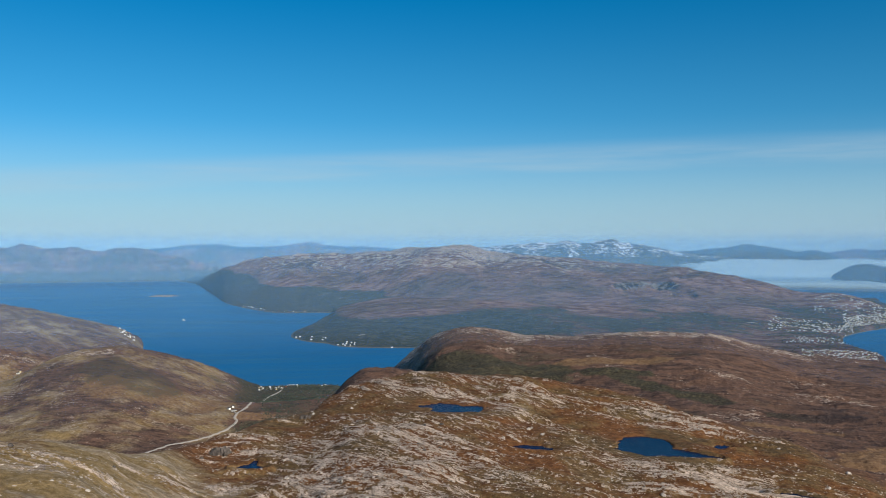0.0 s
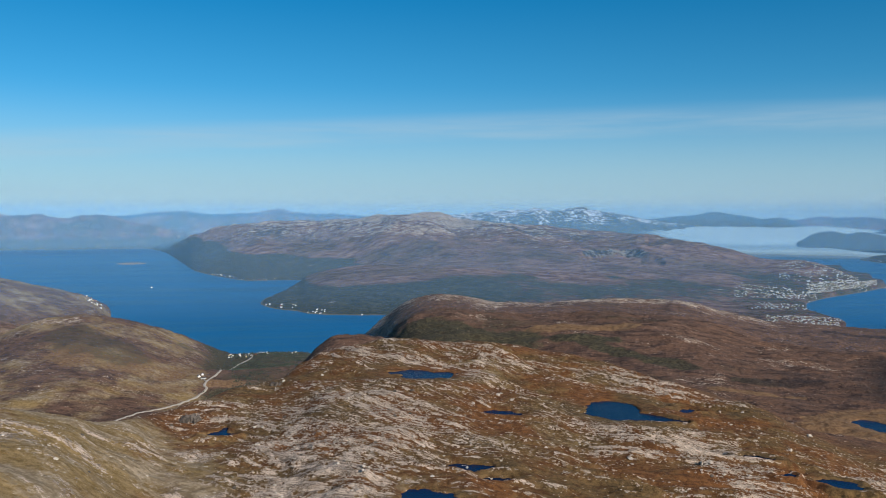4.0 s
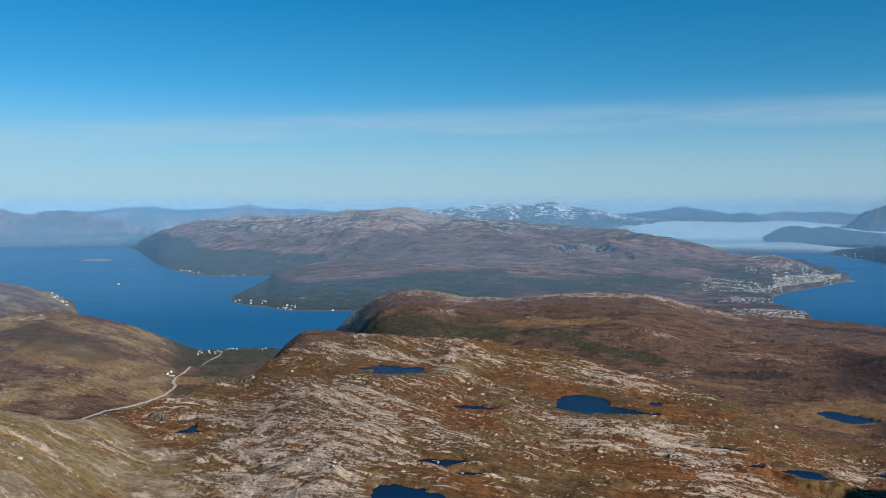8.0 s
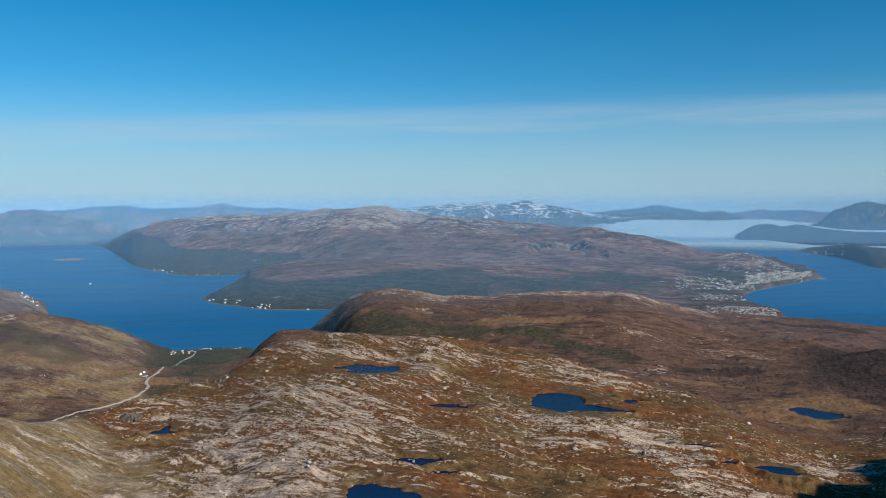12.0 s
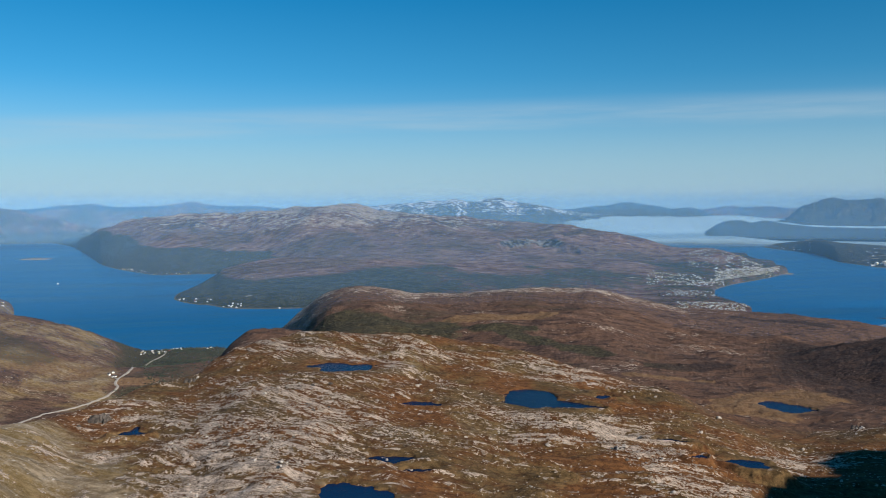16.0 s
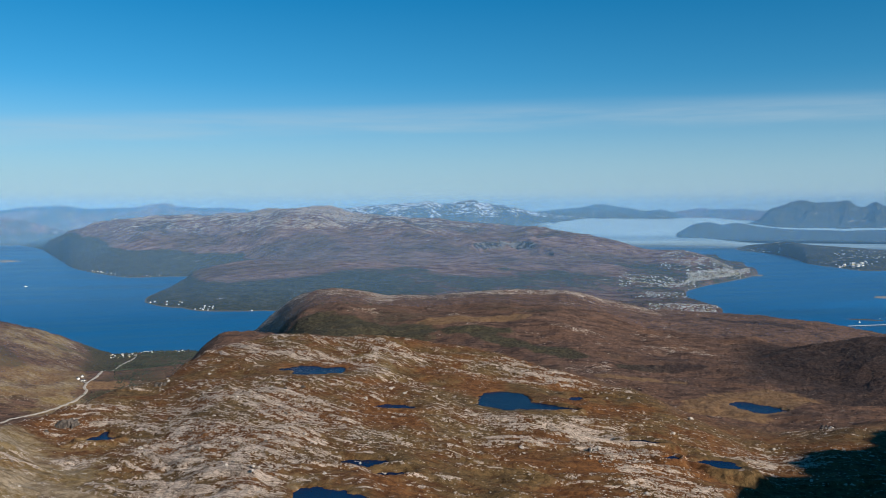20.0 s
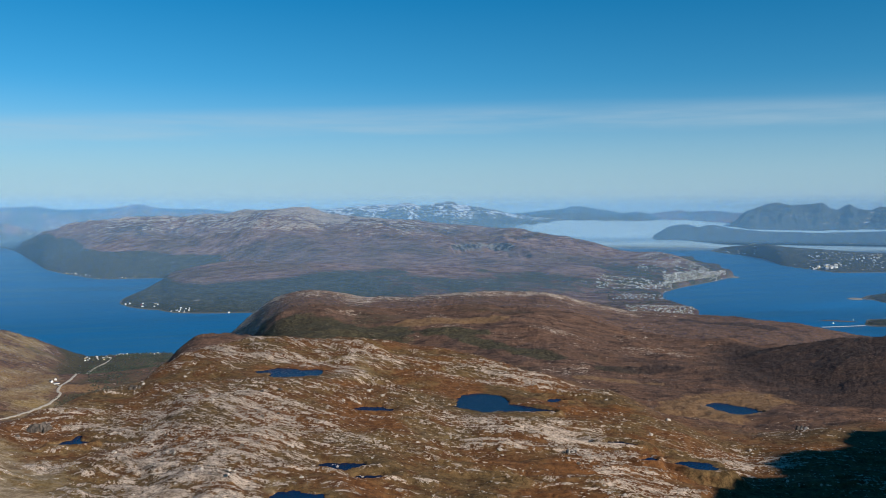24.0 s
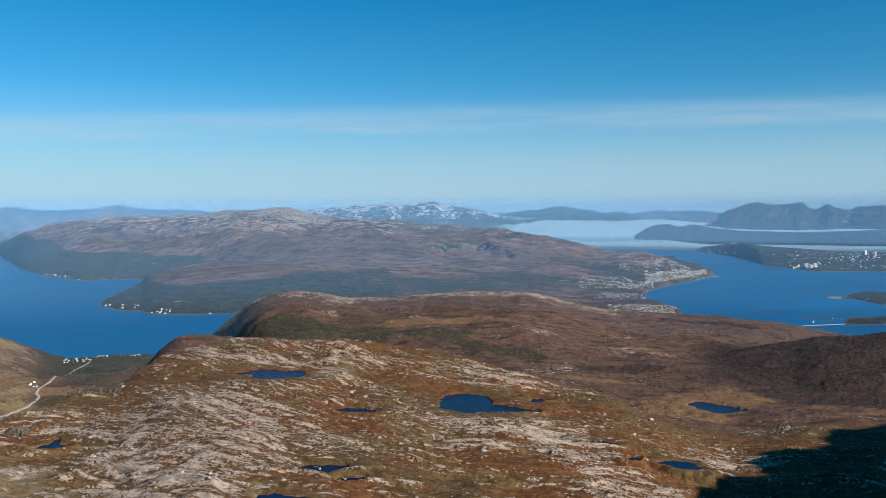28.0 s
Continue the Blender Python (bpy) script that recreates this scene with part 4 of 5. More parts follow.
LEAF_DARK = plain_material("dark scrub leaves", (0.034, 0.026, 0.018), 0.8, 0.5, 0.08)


def part(name, bm, mat, parent, label=""):
    """A bmesh as one mesh object under a thing or under a part."""
    me = bpy.data.meshes.new(name)
    bm.to_mesh(me)
    bm.free()
    me.materials.append(mat)
    ob = new(name, me)
    ob.parent = parent
    if label:
        ob["label"] = label
    return ob


def box(lo, hi):
    bm = bmesh.new()
    v = [bm.verts.new((x, y, z)) for z in (lo[2], hi[2]) for y in (lo[1], hi[1]) for x in (lo[0], hi[0])]
    for f in ((0, 2, 3, 1), (4, 5, 7, 6), (0, 1, 5, 4), (2, 6, 7, 3), (0, 4, 6, 2), (1, 3, 7, 5)):
        bm.faces.new([v[i] for i in f])
    return bm


def prism(outline, y0, y1):
    """An outline in x and z, drawn out along y."""
    bm = bmesh.new()
    a = [bm.verts.new((x, y0, z)) for x, z in outline]
    b = [bm.verts.new((x, y1, z)) for x, z in outline]
    n = len(a)
    bm.faces.new(a)
    bm.faces.new(b[::-1])
    for i in range(n):
        bm.faces.new((a[i], b[i], b[(i + 1) % n], a[(i + 1) % n]))
    bmesh.ops.recalc_face_normals(bm, faces=bm.faces)
    return bm


def at(az, r):
    return r * math.sin(radians(az)), r * math.cos(radians(az))


def scatter(name, verts, tris, places, mats, slots=None, label="", category="", parent=None):
    """Many small copies of one shape, joined into one mesh. places: x, y, z, size, height factor, turn."""
    P = np.asarray(places, float)
    V, T = np.asarray(verts, float), np.asarray(tris, int)
    c, s = np.cos(P[:, 5])[:, None], np.sin(P[:, 5])[:, None]
    x = P[:, 0:1] + P[:, 3:4] * (V[None, :, 0] * c - V[None, :, 1] * s)
    y = P[:, 1:2] + P[:, 3:4] * (V[None, :, 0] * s + V[None, :, 1] * c)
    z = P[:, 2:3] + P[:, 3:4] * P[:, 4:5] * V[None, :, 2]
    co = np.stack([x, y, z], -1).reshape(-1, 3)
    f = (T[None] + np.arange(len(P))[:, None, None] * len(V)).reshape(-1, 3)
    me = bpy.data.meshes.new(name)
    me.vertices.add(len(co))
    me.loops.add(f.size)
    me.polygons.add(len(f))
    me.vertices.foreach_set("co", co.ravel().astype(np.float32))
    me.loops.foreach_set("vertex_index", f.ravel().astype(np.int32))
    me.polygons.foreach_set("loop_start", np.arange(0, f.size, 3, dtype=np.int32))
    for m in mats:
        me.materials.append(m)
    if slots is not None:
        me.polygons.foreach_set("material_index", np.tile(np.asarray(slots, dtype=np.int32), len(P)))
    me.update(calc_edges=True)
    ob = new(name, me)
    if parent:
        ob.parent = parent
    return tagged(ob, label, category, kind="stuff")


def rough_ball(divisions, jag, seed, flat=1.0):
    """Vertices and triangles of a broken, uneven lump."""
    bm = bmesh.new()
    bmesh.ops.create_icosphere(bm, subdivisions=divisions, radius=1.0)
    r = random.Random(seed)
    for v in bm.verts:
        n = noise.noise(v.co * 1.3 + Vector((seed, 0, 0)))
        v.co *= 1 + jag * n + jag * 0.5 * r.uniform(-1, 1)
        v.co.z *= flat
    V = [tuple(v.co) for v in bm.verts]
    T = [tuple(v.index for v in f.verts) for f in bm.faces]
    bm.free()
    return V, T


def tree_shape(seed, clumps=5):
    """A small fell birch: bent trunk, two limbs and a ragged crown of separate clumps."""
    r = random.Random(seed)
    V, T, S = [], [], []

    def stick(a, b, ra, rb):
        k = len(V)
        for c, q in ((a, ra), (b, rb)):
            for i in range(4):
                V.append((c[0] + q * math.cos(i * math.pi / 2), c[1] + q * math.sin(i * math.pi / 2), c[2]))
        for i in range(4):
            j = (i + 1) % 4
            T.extend([(k + i, k + j, k + 4 + j), (k + i, k + 4 + j, k + 4 + i)])
            S.extend([1, 1])

    stick((0, 0, -0.1), (0.05, 0.02, 0.6), 0.05, 0.03)
    for _ in range(2):
        q = r.uniform(0, 6.28)
        stick((0.03, 0.01, 0.35), (0.3 * math.cos(q), 0.3 * math.sin(q), 0.7), 0.025, 0.012)
    for i in range(clumps):
        q, d = r.uniform(0, 6.28), r.uniform(0.05, 0.34)
        c = (d * math.cos(q), d * math.sin(q), r.uniform(0.4, 0.95))
        v, t = rough_ball(1, 0.45, seed * 10 + i, 0.8)
        k, size = len(V), r.uniform(0.18, 0.30)
        V.extend([(c[0] + size * a, c[1] + size * b, c[2] + size * e) for a, b, e in v])
        T.extend([tuple(k + a for a in f) for f in t])
        S.extend([0] * len(t))
    return V, T, S


# ---- road from the village into the valley ----
def road_mesh(name, rows, width, label):
    pts = [Vector((*at(a, r), 0)) for a, r in rows]
    fine = []
    for i in range(len(pts) - 1):
        p0, p1, p2, p3 = pts[max(i - 1, 0)], pts[i], pts[i + 1], pts[min(i + 2, len(pts) - 1)]
        for k in range(16):
            t = k / 16
            fine.append(0.5 * (2 * p1 + (p2 - p0) * t + (2 * p0 - 5 * p1 + 4 * p2 - p3) * t * t + (3 * p1 - p0 - 3 * p2 + p3) * t ** 3))
    fine.append(pts[-1])
    az = np.degrees(np.arctan2([p.x for p in fine], [p.y for p in fine]))
    z = fell_height(az, np.array([p.length for p in fine]))[0]
    z = np.convolve(np.pad(z, 6, mode="edge"), np.ones(13) / 13, "valid")
    z = np.maximum(z, fell_height(az, np.array([p.length for p in fine]))[0]) + 0.4
    bm = bmesh.new()
    rows2 = []
    for i, p in enumerate(fine):
        d = (fine[min(i + 1, len(fine) - 1)] - fine[max(i - 1, 0)]).normalized()
        s = Vector((d.y, -d.x, 0))
        rows2.append([bm.verts.new((p.x + s.x * o, p.y + s.y * o, z[i] + h)) for o, h in ((-width, -0.9), (-width * 0.55, 0), (width * 0.55, 0), (width, -0.9))])
    for a, b in zip(rows2, rows2[1:]):
        for j in range(3):
            bm.faces.new((a[j], a[j + 1], b[j + 1], b[j]))
    bmesh.ops.recalc_face_normals(bm, faces=bm.faces)
    return tagged(part(name, bm, GRAVEL, None), label, "road", kind="structure")


road_mesh("road", ROAD, 1.3, "pale narrow valley road winding to the village")
road_mesh("road", [(-13.45, 756), (-13.5, 763), (-13.62, 768), (-13.75, 771)], 1.0, "pale gravel drive to the lone farm")


# ---- houses ----
def house(wall_mat, roof_mat, long, wide, high, windows, wall_label):
    """Gabled wooden house; stands at the origin, gables along x."""
    base = new("house")
    x, y, peak = long / 2, wide / 2, high + wide * 0.38
    bm = prism([(-y, -1.2), (y, -1.2), (y, high), (0, peak), (-y, high)], -x, x)
    bmesh.ops.rotate(bm, verts=bm.verts, matrix=Matrix.Rotation(math.pi / 2, 3, "Z"))
    wall = part("wall", bm, wall_mat, base, wall_label)
    o, t = 0.25, 0.16
    bm = prism([(-y - o, high - o * 0.76), (0, peak), (y + o, high - o * 0.76), (y + o, high - o * 0.76 + t), (0, peak + t), (-y - o, high - o * 0.76 + t)], -x - o, x + o)
    bmesh.ops.rotate(bm, verts=bm.verts, matrix=Matrix.Rotation(math.pi / 2, 3, "Z"))
    roof = part("roof", bm, roof_mat, base)
    part("chimney", box((x * 0.3, -0.2, peak - 0.3), (x * 0.3 + 0.4, 0.2, peak + 0.6)), CONCRETE, roof)
    part("door", box((-0.3, -y - 0.05, -0.1), (0.2, -y + 0.02, 1.25)), GREY_PAINT, base)
    for k in range(windows):
        px = -x + (k + 0.5) * long / windows
        for side in (-1, 1):
            part("window", box((px - 0.28, side * y - 0.04, high * 0.45), (px + 0.28, side * y + 0.04, high * 0.8)), GLASS, wall)
    return base


KINDS = [(WHITE, ROOF_DARK, 5.6, 3.4, 2.6, 3, "white wooden house with a dark roof", 5),
         (WHITE, ROOF_PALE, 5.0, 3.6, 2.8, 2, "white wooden house with a pale sheet roof", 4),
         (YELLOW, ROOF_DARK, 5.4, 3.4, 2.6, 2, "ochre wooden house with a dark roof", 2),
         (RED, ROOF_DARK, 5.2, 3.2, 2.5, 2, "barn red wooden house with a dark roof", 1),
         (GREY_PAINT, ROOF_PALE, 6.2, 3.8, 2.9, 3, "grey wooden house with a pale roof", 1)]
PROTO = []
for w_, r_, l_, d_, h_, n_, text, share in KINDS:
    ob = house(w_, r_, l_, d_, h_, n_, "")
    tagged(ob, text, "house")
    PROTO.extend([ob] * share)
used = set()


def put_house(k, x, y, z, turn, size, group):
    """The first of each kind is moved into place, the others are copies."""
    ob = PROTO[k % len(PROTO)]
    m = pose(x, y, z, 0, 0, turn)
    if ob in used:
        ob = copy_thing(ob, m)
    else:
        used.add(ob)
        ob.matrix_basis = m
    ob.scale = (size * 1.2, size * 1.1, size * 0.8)
    ob["group"] = group


def settle(group, count, az0, az1, r0, r1, height, size=1.0, lowest=1.0, rows=0, slope=0.0, apart=5.0, highest=999.0, pick=None):
    """Houses over a patch; rows: streets across it. slope: metres of distance gained per degree."""
    a = rng.uniform(az0, az1, count * 30)
    t = rng.uniform(0, 1, count * 30)
    if rows:
        t = (np.floor(t * rows) + 0.5) / rows + rng.normal(0, 0.24 / rows, len(t))
    r = r0 + (r1 - r0) * t + slope * (a - az0)
    z = height(a, r)
    done = []
    for i in range(len(a)):
        x, y = at(a[i], r[i])
        if len(done) == count:
            break
        if z[i] < lowest or z[i] > highest or any((x - p) ** 2 + (y - q) ** 2 < apart * apart for p, q in done):
            continue
        done.append((x, y))
        put_house(rng.randint(100) if pick is None else pick, x, y, z[i], rng.choice([0, 90]) + 20 + rng.uniform(-12, 12), size * rng.uniform(0.85, 1.15), group)


HOUSE_ROWS = []


def crowd(count, az0, az1, r0, r1, size, lowest, rows, slope=0.0):
    """Far houses that nobody could count: places only, joined further down."""
    a, t = rng.uniform(az0, az1, count), rng.uniform(0, 1, count)
    t = (np.floor(t * rows) + 0.5) / rows + rng.normal(0, 0.24 / rows, count)
    r = r0 + (r1 - r0) * t + slope * (a - az0)
    z = on_mountain(a, r)
    for i in np.nonzero(z > lowest)[0]:
        HOUSE_ROWS.append((*at(a[i], r[i]), z[i], size * rng.uniform(0.9, 1.3), 0.75, rng.choice([0, math.pi / 2]) + rng.uniform(0.1, 0.5)))


def on_fell(a, r):
    return fell_height(a, r)[0]


def on_mountain(a, r):
    return mountain_height(a, r)[0]


settle("village houses", 16, -12.0, -10.5, 968, 998, on_fell, 0.38, 0.3, apart=3.4)
settle("houses along the shore", 12, -10.3, -7.0, 988, 1004, on_fell, 0.36, 0.1)
settle("farm buildings", 3, -13.9, -13.55, 768, 784, on_fell, 0.55, pick=0)
settle("hamlet on the cape", 22, -20.5, -19.6, 1440, 1505, on_fell, 0.48, 0.5, apart=4)
settle("hamlet by the inlet", 14, -26.4, -24.4, 1115, 1150, on_fell, 0.55, 0.2)
settle("houses under the spur", 10, -7.2, -5.8, 1370, 1430, on_mountain, 0.48, 0.4, apart=5, highest=5)
settle("houses under the spur", 10, -9.8, -7.6, 1430, 1560, on_mountain, 0.45, 0.3, apart=5, highest=5)
settle("houses under the spur", 5, -4.2, -2.6, 1350, 1380, on_mountain, 0.48, 0.4, apart=5, highest=5)
settle("houses by the long shore", 16, -13.2, -9.0, 2000, 2420, on_mountain, 0.55, 0.3, apart=9, highest=4)
settle("lower town", 140, 22.7, 26.7, 1296, 1440, on_mountain, 0.32, 0.8, rows=9, apart=3.4)
settle("middle town", 90, 21.6, 24.8, 1520, 1620, on_mountain, 0.33, 0.8, rows=5, apart=4)
crowd(330, 20.6, 25.4, 1700, 1850, 0.36, 0.8, 4)
crowd(620, 24.8, 28.6, 1780, 1930, 0.38, 0.8, 7, 70)
crowd(300, 23.2, 27.6, 1950, 2260, 0.38, 2.0, 7)
crowd(260, 22.5, 26.7, 1296, 1440, 0.34, 0.8, 9)
HV = [(x, y, z) for x in (-2.7, 2.7) for y, z in ((-1.7, -1), (1.7, -1), (1.7, 2.6), (0, 3.9), (-1.7, 2.6))] + [(x, y, z) for x in (-2.9, 2.9) for y, z in ((-2.0, 2.5), (0, 4.05), (2.0, 2.5))]
HT = [(0, 1, 2), (0, 2, 4), (2, 3, 4), (5, 7, 6), (5, 9, 7), (7, 9, 8), (0, 4, 9), (0, 9, 5), (1, 6, 7), (1, 7, 2), (10, 11, 14), (10, 14, 13), (11, 12, 15), (11, 15, 14)]
for k, (wall_mat, roof_mat, text) in enumerate(((WHITE, ROOF_DARK, "white"), (WHITE, ROOF_PALE, "white pale-roofed"), (YELLOW, ROOF_DARK, "ochre"))):
    scatter("houses", HV, HT, HOUSE_ROWS[k::3], [wall_mat, roof_mat], [0] * 10 + [1] * 4, "crowded small " + text + " wooden houses of the shore town", "houses")


# ---- town on the far island: blocks and halls ----
def on_isle(a, r):
    rc, zc, rf = (curve(a, CITY_ISLE, k) for k in (1, 2, 3))
    return hill(a, r, rc, zc, rf, -3.0, 3700, -3.0, 0.6)


def halls(group, count, az0, az1, r0, r1, sizes, label, tall):
    for _ in range(count):
        a, r = rng.uniform(az0, az1), rng.uniform(r0, r1)
        z = float(on_isle(np.array([a]), np.array([r]))[0])
        if z < 0.5:
            continue
        l, d = rng.uniform(*sizes), rng.uniform(3, 5)
        h = rng.uniform(*tall)
        base = new("building")
        x, y = at(a, r)
        base.matrix_basis = pose(x, y, z, 0, 0, rng.uniform(-25, 10))
        part("wall", box((-l / 2, -d / 2, -4), (l / 2, d / 2, h)), rng.choice([WHITE, WHITE, GREY_PAINT, YELLOW]), base)
        part("roof", prism([(-l / 2 - 0.3, h), (l / 2 + 0.3, h), (l / 2 + 0.3, h + 0.5), (0, h + 0.9), (-l / 2 - 0.3, h + 0.5)], -d / 2 - 0.3, d / 2 + 0.3), rng.choice([ROOF_PALE, ROOF_DARK]), base)
        tagged(base, label, "building", group)


halls("quayside halls", 22, 33.3, 35.0, 2440, 2500, (5, 11), "pale flat-roofed quayside hall", (2, 4))
halls("island town", 190, 33.4, 39.6, 2460, 2790, (1.4, 3.2), "pale town building among trees", (0.9, 1.9))
halls("island town", 34, 28.3, 30.6, 3050, 3300, (2, 5), "pale town building among trees", (1.2, 2.4))
halls("tower blocks", 3, 37.4, 39.2, 2660, 2720, (5, 6), "pale tower block on the island ridge", (11, 17))


# ---- bridge, boats and reefs ----
def bridge():
    a, b = Vector((*at(34.2, 1262), 0)), Vector((*at(36.55, 1304), 0))
    base = new("bridge")
    base.matrix_basis = pose(a.x, a.y, 0, 0, 0, math.degrees(math.atan2(b.y - a.y, b.x - a.x)))
    n = (b - a).length
    part("deck", box((0, -0.9, 1.1), (n, 0.9, 1.5)), CONCRETE, base)
    for side in (-1, 1):
        part("railing", box((0, side * 0.82 - 0.04, 1.5), (n, side * 0.82 + 0.04, 1.75)), GREY_PAINT, base)
    for k in range(9):
        part("pier", box((n * (k + 0.5) / 9 - 0.2, -0.6, -4), (n * (k + 0.5) / 9 + 0.2, 0.6, 1.1)), CONCRETE, base)
    tagged(base, "long low concrete bridge over the sound", "bridge")


def boat(a, r, size, turn, label):
    base = new("boat")
    bm = bmesh.new()
    ring = [(-2.2, 0.8), (1.0, 0.85), (2.0, 0.45), (2.6, 0), (2.0, -0.45), (1.0, -0.85), (-2.2, -0.8)]
    lo = [bm.verts.new((x * 0.9, y * 0.7, -0.3)) for x, y in ring]
    hi = [bm.verts.new((x, y, 0.7)) for x, y in ring]
    bm.faces.new(lo[::-1])
    bm.faces.new(hi)
    for i in range(len(ring)):
        j = (i + 1) % len(ring)
        bm.faces.new((lo[i], lo[j], hi[j], hi[i]))
    bmesh.ops.recalc_face_normals(bm, faces=bm.faces)
    part("hull", bm, WHITE, base)
    part("cabin", box((-1.2, -0.55, 0.7), (0.5, 0.55, 1.8)), WHITE, base)
    part("mast", box((-0.3, -0.05, 1.8), (-0.2, 0.05, 3.4)), GREY_PAINT, base)
    base.matrix_basis = pose(*at(a, r), 0, 0, 0, turn)
    base.scale = (size, size, size)
    tagged(base, label, "boat")


bridge()
boat(34.82, 1316, 1.2, 30, "small white boat anchored off the bridge")
boat(-16.66, 1985, 1.3, 10, "small white boat under way on the fjord")
boat(35.9, 1372, 0.8, 70, "small white boat moored at the reef")


def reef(name, a, r, wide, deep, high, mat, label, category):
    """A low uneven islet with a stony rim."""
    bm = bmesh.new()
    mid = bm.verts.new((0, 0, high))
    rings = []
    for k, (f, h) in enumerate(((0.3, 0.95), (0.6, 0.7), (0.85, 0.25), (1.0, -0.2), (1.15, -1.0))):
        rings.append([bm.verts.new((wide * f * (1 + 0.2 * noise.noise(Vector((i * 0.5, r, 0)))) * math.cos(i / 32 * 2 * math.pi),
                                    deep * f * (1 + 0.2 * noise.noise(Vector((i * 0.5, 7, r)))) * math.sin(i / 32 * 2 * math.pi),
                                    high * h + 0.15 * high * noise.noise(Vector((i * 0.9, k, r))))) for i in range(32)])
    for i in range(32):
        j = (i + 1) % 32
        bm.faces.new((mid, rings[0][i], rings[0][j]))
        for p, q in zip(rings, rings[1:]):
            bm.faces.new((p[i], q[i], q[j], p[j]))
    bmesh.ops.recalc_face_normals(bm, faces=bm.faces)
    ob = part(name, bm, mat, None)
    ob.matrix_basis = pose(*at(a, r), 0, 0, 0, -a)
    tagged(ob, label, category)


reef("islet", -17.85, 2985, 50, 52, 3.0, SAND, "low brown islet alone in the fjord", "islet")
reef("reef", 35.1, 1352, 27, 6, 0.9, DARK_STONE, "low dark reef awash near the bridge", "reef")
reef("sandbank", 36.0, 1700, 14, 22, 0.6, SAND, "pale sandbank at the tip of the islet", "sandbank")
reef("sandbank", 29.0, 2140, 17, 30, 0.5, SAND, "pale stony spit off the town point", "sandbank")


# ---- woods ----
def wood(name, count, az0, az1, r0, r1, height, size, leaf, label, keep=None, seed=1):
    a, r = rng.uniform(az0, az1, count), np.sqrt(rng.uniform(r0 * r0, r1 * r1, count))
    x, y = r * np.sin(np.radians(a)), r * np.cos(np.radians(a))
    z = height(a, r)
    ok = (z > 1.0) & (fbm(x, y, 60.0, 3) > rng.uniform(-0.55, 0.25, count))
    if keep is not None:
        ok &= keep(a, r, z)
    p = np.stack([x, y, z, rng.uniform(0.7, 1.3, count) * size, rng.uniform(0.8, 1.3, count), rng.uniform(0, 6.28, count)], 1)[ok]
    v, t, s = tree_shape(seed, 3 if name == "scrub" else 5)
    scatter(name, v, t, p, [leaf, BARK], s, label, "trees")


wood("woodland", 6000, -11.8, -5.5, 640, 1000, on_fell, 1.3, LEAF, "dark green birch wood behind the village", lambda a, r, z: z < 40, 1)
wood("woodland", 700, -15, -11.4, 660, 990, on_fell, 1.3, LEAF, "scattered birches along the valley road", lambda a, r, z: z < 14, 2)
wood("scrub", 1700, 26.5, 42, 530, 700, on_fell, 0.65, LEAF_DARK, "dark bare scrub on a hillside", lambda a, r, z: z > 40, 3)
wood("scrub", 800, -1.5, 6, 560, 860, on_fell, 1.0, LEAF, "green and brown scrub on the moor hill flank", None, 4)
wood("woodland", 500, 36, 42.5, 1560, 1760, lambda a, r: hill(a, r, curve(a, HOLM, 1), curve(a, HOLM, 2), curve(a, HOLM, 3), -2.0, 1850, -2.0, 0.7), 1.8, LEAF, "dark wood covering the islet", None, 5)
wood("woodland", 350, 36.6, 42, 1290, 1420, lambda a, r: hill(a, r, curve(a, SKERRY, 1), curve(a, SKERRY, 2), curve(a, SKERRY, 3), -2.0, 1450, -2.0, 0.7), 1.6, LEAF, "dark wood covering the skerry", None, 6)
wood("woodland", 900, 20.5, 28.5, 1300, 2000, on_mountain, 2.4, LEAF, "garden trees among the town houses", lambda a, r, z: z < 30, 7)


# ---- boulders and scree on the plateau ----
def in_pond(x, y):
    hit = np.zeros(x.shape, bool)
    for p in PONDS:
        hit |= pond_distance(x, y, p) < 1.5
    return hit


def on_rock(count, bias, az0=-29, az1=41, r0=205, r1=430):
    a, r = rng.uniform(az0, az1, count), np.sqrt(rng.uniform(r0 * r0, r1 * r1, count))
    z, cover = fell_height(a, r)
    rock = cover["rock"]
    x, y = r * np.sin(np.radians(a)), r * np.cos(np.radians(a))
    ok = (rock > rng.uniform(0, bias, count)) & ~in_pond(x, y) & (r < curve(a, PLATEAU, 1) + 20)
    return x[ok], y[ok], z[ok]


x, y, z = on_rock(44000, 1.3)
for k in range(3):
    n = len(x[k::3])
    v, t = rough_ball(1, 0.7, 20 + k, 0.6)
    scatter("scree", v, t, np.stack([x[k::3], y[k::3], z[k::3] + 0.05, np.exp(rng.normal(-1.65, 0.45, n)), rng.uniform(0.4, 0.8, n), rng.uniform(0, 6.28, n)], 1),
            [STONE], None, "pale loose stones strewn over the rock slabs", "stones")
x, y, z = on_rock(30000, 1.5, -2, 33, 215, 350)
few = rng.uniform(0, 1, len(x)) < step(x, -10, 90) * (0.35 + 0.9 * step(fbm(x, y, 28.0, 3), -0.1, 0.35))
x, y, z = x[few], y[few], z[few]
v, t = rough_ball(1, 0.7, 27, 0.7)
n = len(x)
scatter("scree", v, t, np.stack([x, y, z + 0.03, np.exp(rng.normal(-1.85, 0.45, n)), rng.uniform(0.5, 0.9, n), rng.uniform(0, 6.28, n)], 1),
        [STONE], None, "fields of pale frost-broken stones in the heath", "stones")
x, y, z = on_rock(420, 1.0, -28, 40, 215, 400)
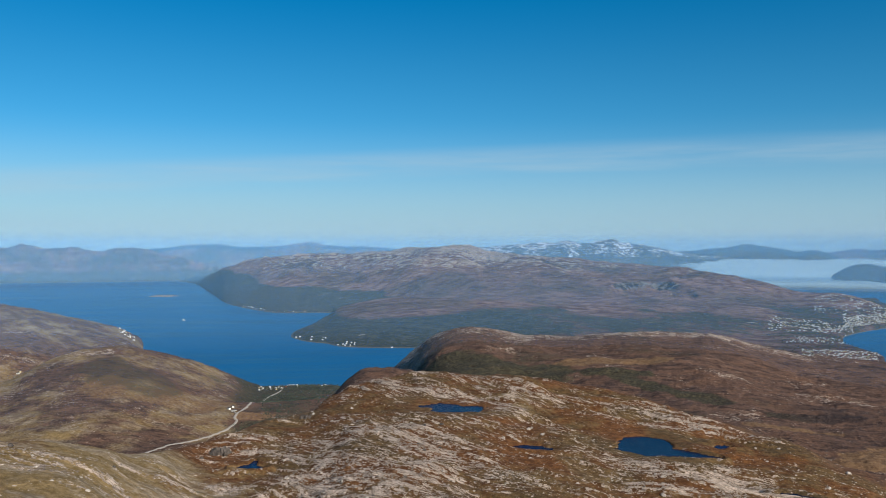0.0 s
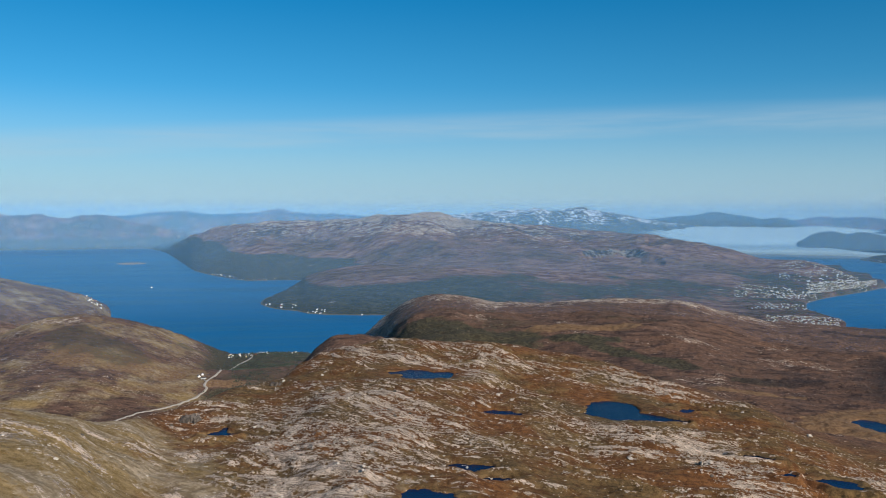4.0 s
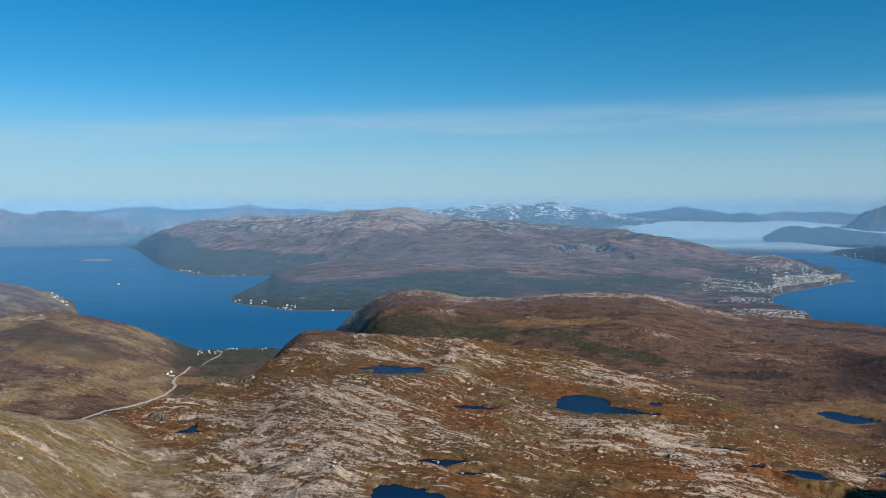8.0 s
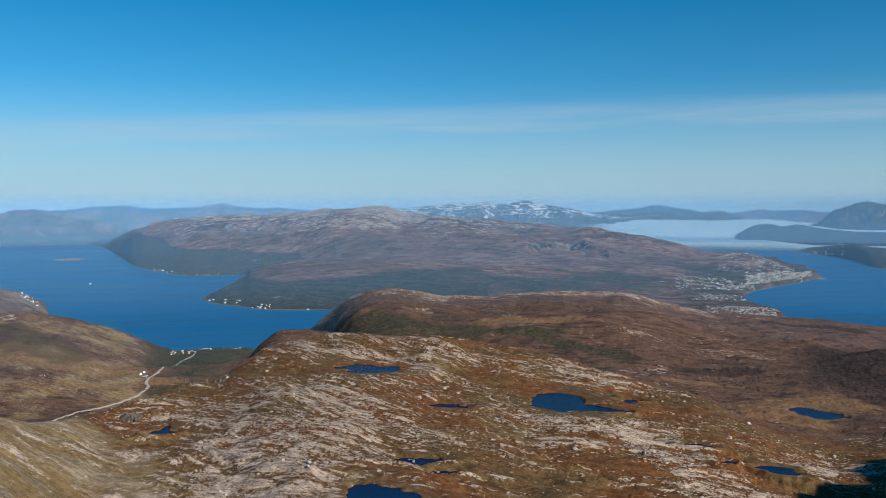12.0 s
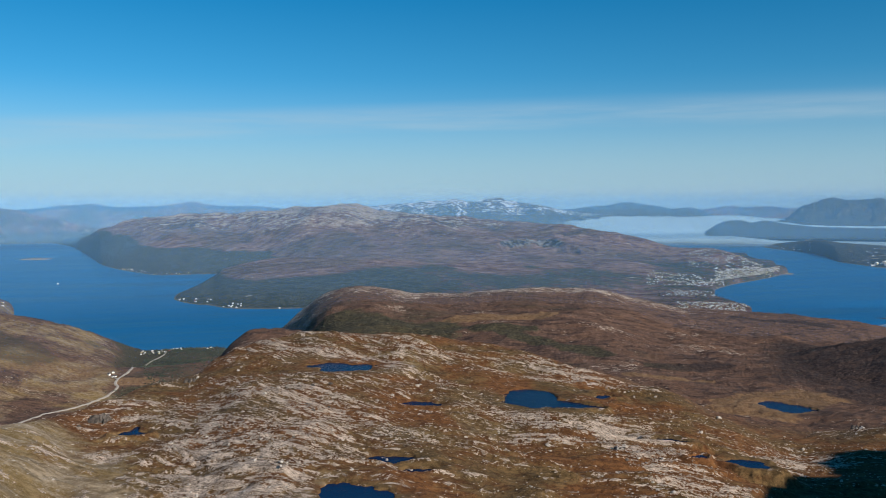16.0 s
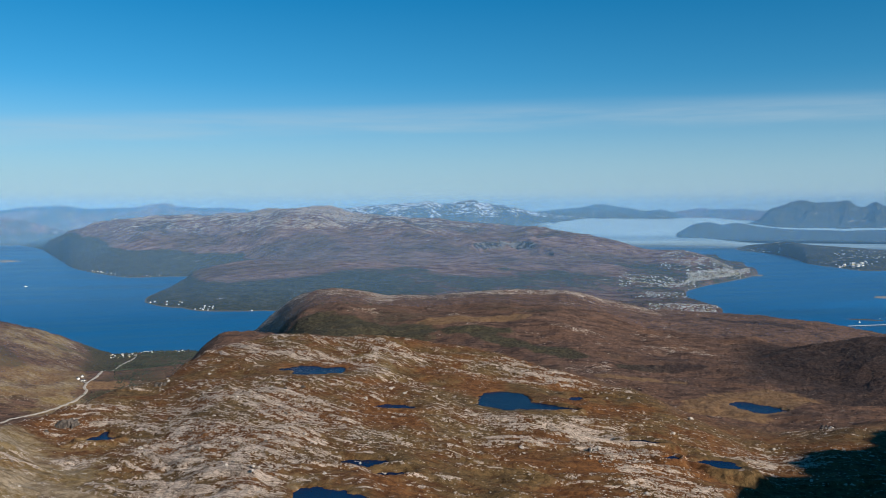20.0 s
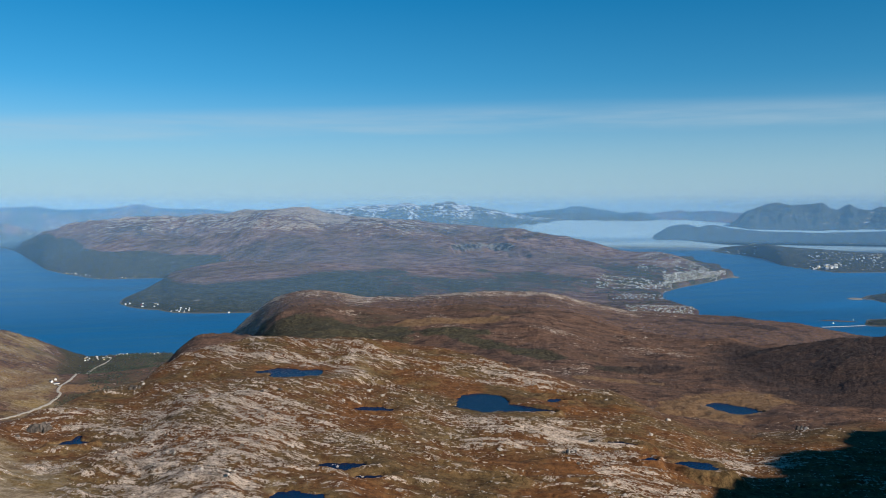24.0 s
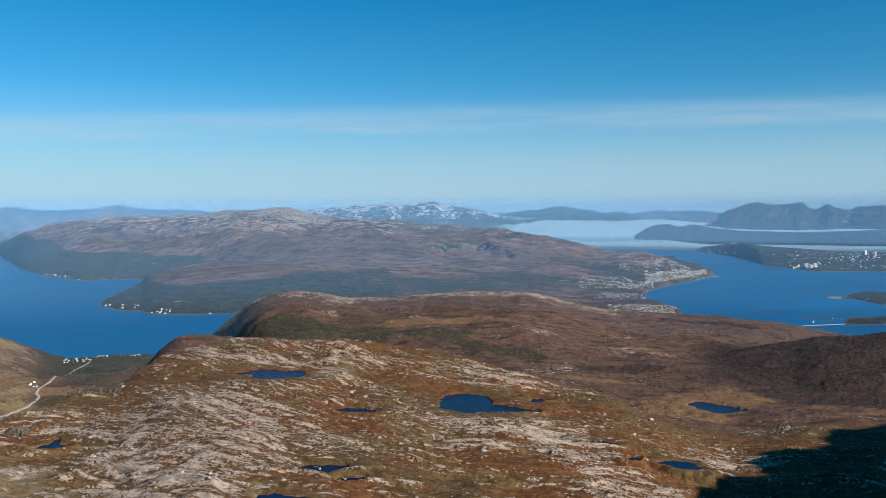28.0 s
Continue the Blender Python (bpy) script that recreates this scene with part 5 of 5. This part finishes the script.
for k in range(min(len(x), 90)):
    v, t = rough_ball(2, 0.42, 40 + k % 9, 0.75)
    if k < 9:
        bm = bmesh.new()
        vs = [bm.verts.new(p) for p in v]
        for f in t:
            bm.faces.new([vs[i] for i in f])
        ob = part("boulder", bm, STONE if k % 3 else DARK_STONE, None)
        tagged(ob, "weathered grey-brown boulder lying on the fell", "boulder", "boulders")
        first = [ob] if k == 0 else first + [ob]
    else:
        ob = copy_thing(first[k % 9], pose(0, 0, 0))
    s = float(np.exp(rng.normal(-0.75, 0.3)))
    ob.matrix_basis = pose(x[k], y[k], z[k] + 0.15 * s, 0, 0, rng.uniform(0, 360)) @ Matrix.Diagonal((s * 1.2, s, s, 1))


def crag(a, r, size, count, label, seed, pale=3):
    """A broken outcrop of tilted slabs."""
    q = random.Random(seed)
    base = new("rock_outcrop")
    x, y = at(a, r)
    z = float(on_fell(np.array([a]), np.array([r]))[0])
    base.location = (x, y, z)
    for k in range(count):
        bm = bmesh.new()
        for _ in range(18):
            bm.verts.new((q.uniform(-1, 1), q.uniform(-1, 1), q.uniform(-1, 1)))
        made = bmesh.ops.convex_hull(bm, input=bm.verts)
        loose = {e for e in made["geom_interior"] + made["geom_unused"] if isinstance(e, bmesh.types.BMVert)}
        bmesh.ops.delete(bm, geom=list(loose), context="VERTS")
        ob = part("slab", bm, DARK_STONE if k % pale else STONE, base)
        s = size * q.uniform(0.28, 0.7)
        ob.matrix_basis = pose(q.uniform(-1, 1) * size * 1.0, q.uniform(-1, 1) * size * 0.8, s * q.uniform(-0.1, 0.5), q.uniform(-22, 22), q.uniform(0, 50), q.uniform(-60, 60)) @ Matrix.Diagonal((s * 0.62, s * 0.75, s * 1.05, 1))
    tagged(base, label, "rock outcrop")


crag(-14.4, 314, 2.6, 48, "dark broken crag at the edge of the plateau", 100, 99)
crag(-9.0, 372, 2.0, 26, "dark cliff of broken slabs above the valley", 120, 99)
crag(12.7, 262, 0.8, 9, "small dark outcrop in the heath", 140)
crag(33.0, 378, 2.0, 16, "pale heap of broken rock by the tarn", 160)
crag(18.9, 272, 1.2, 14, "pale heap of frost-broken stones", 180)
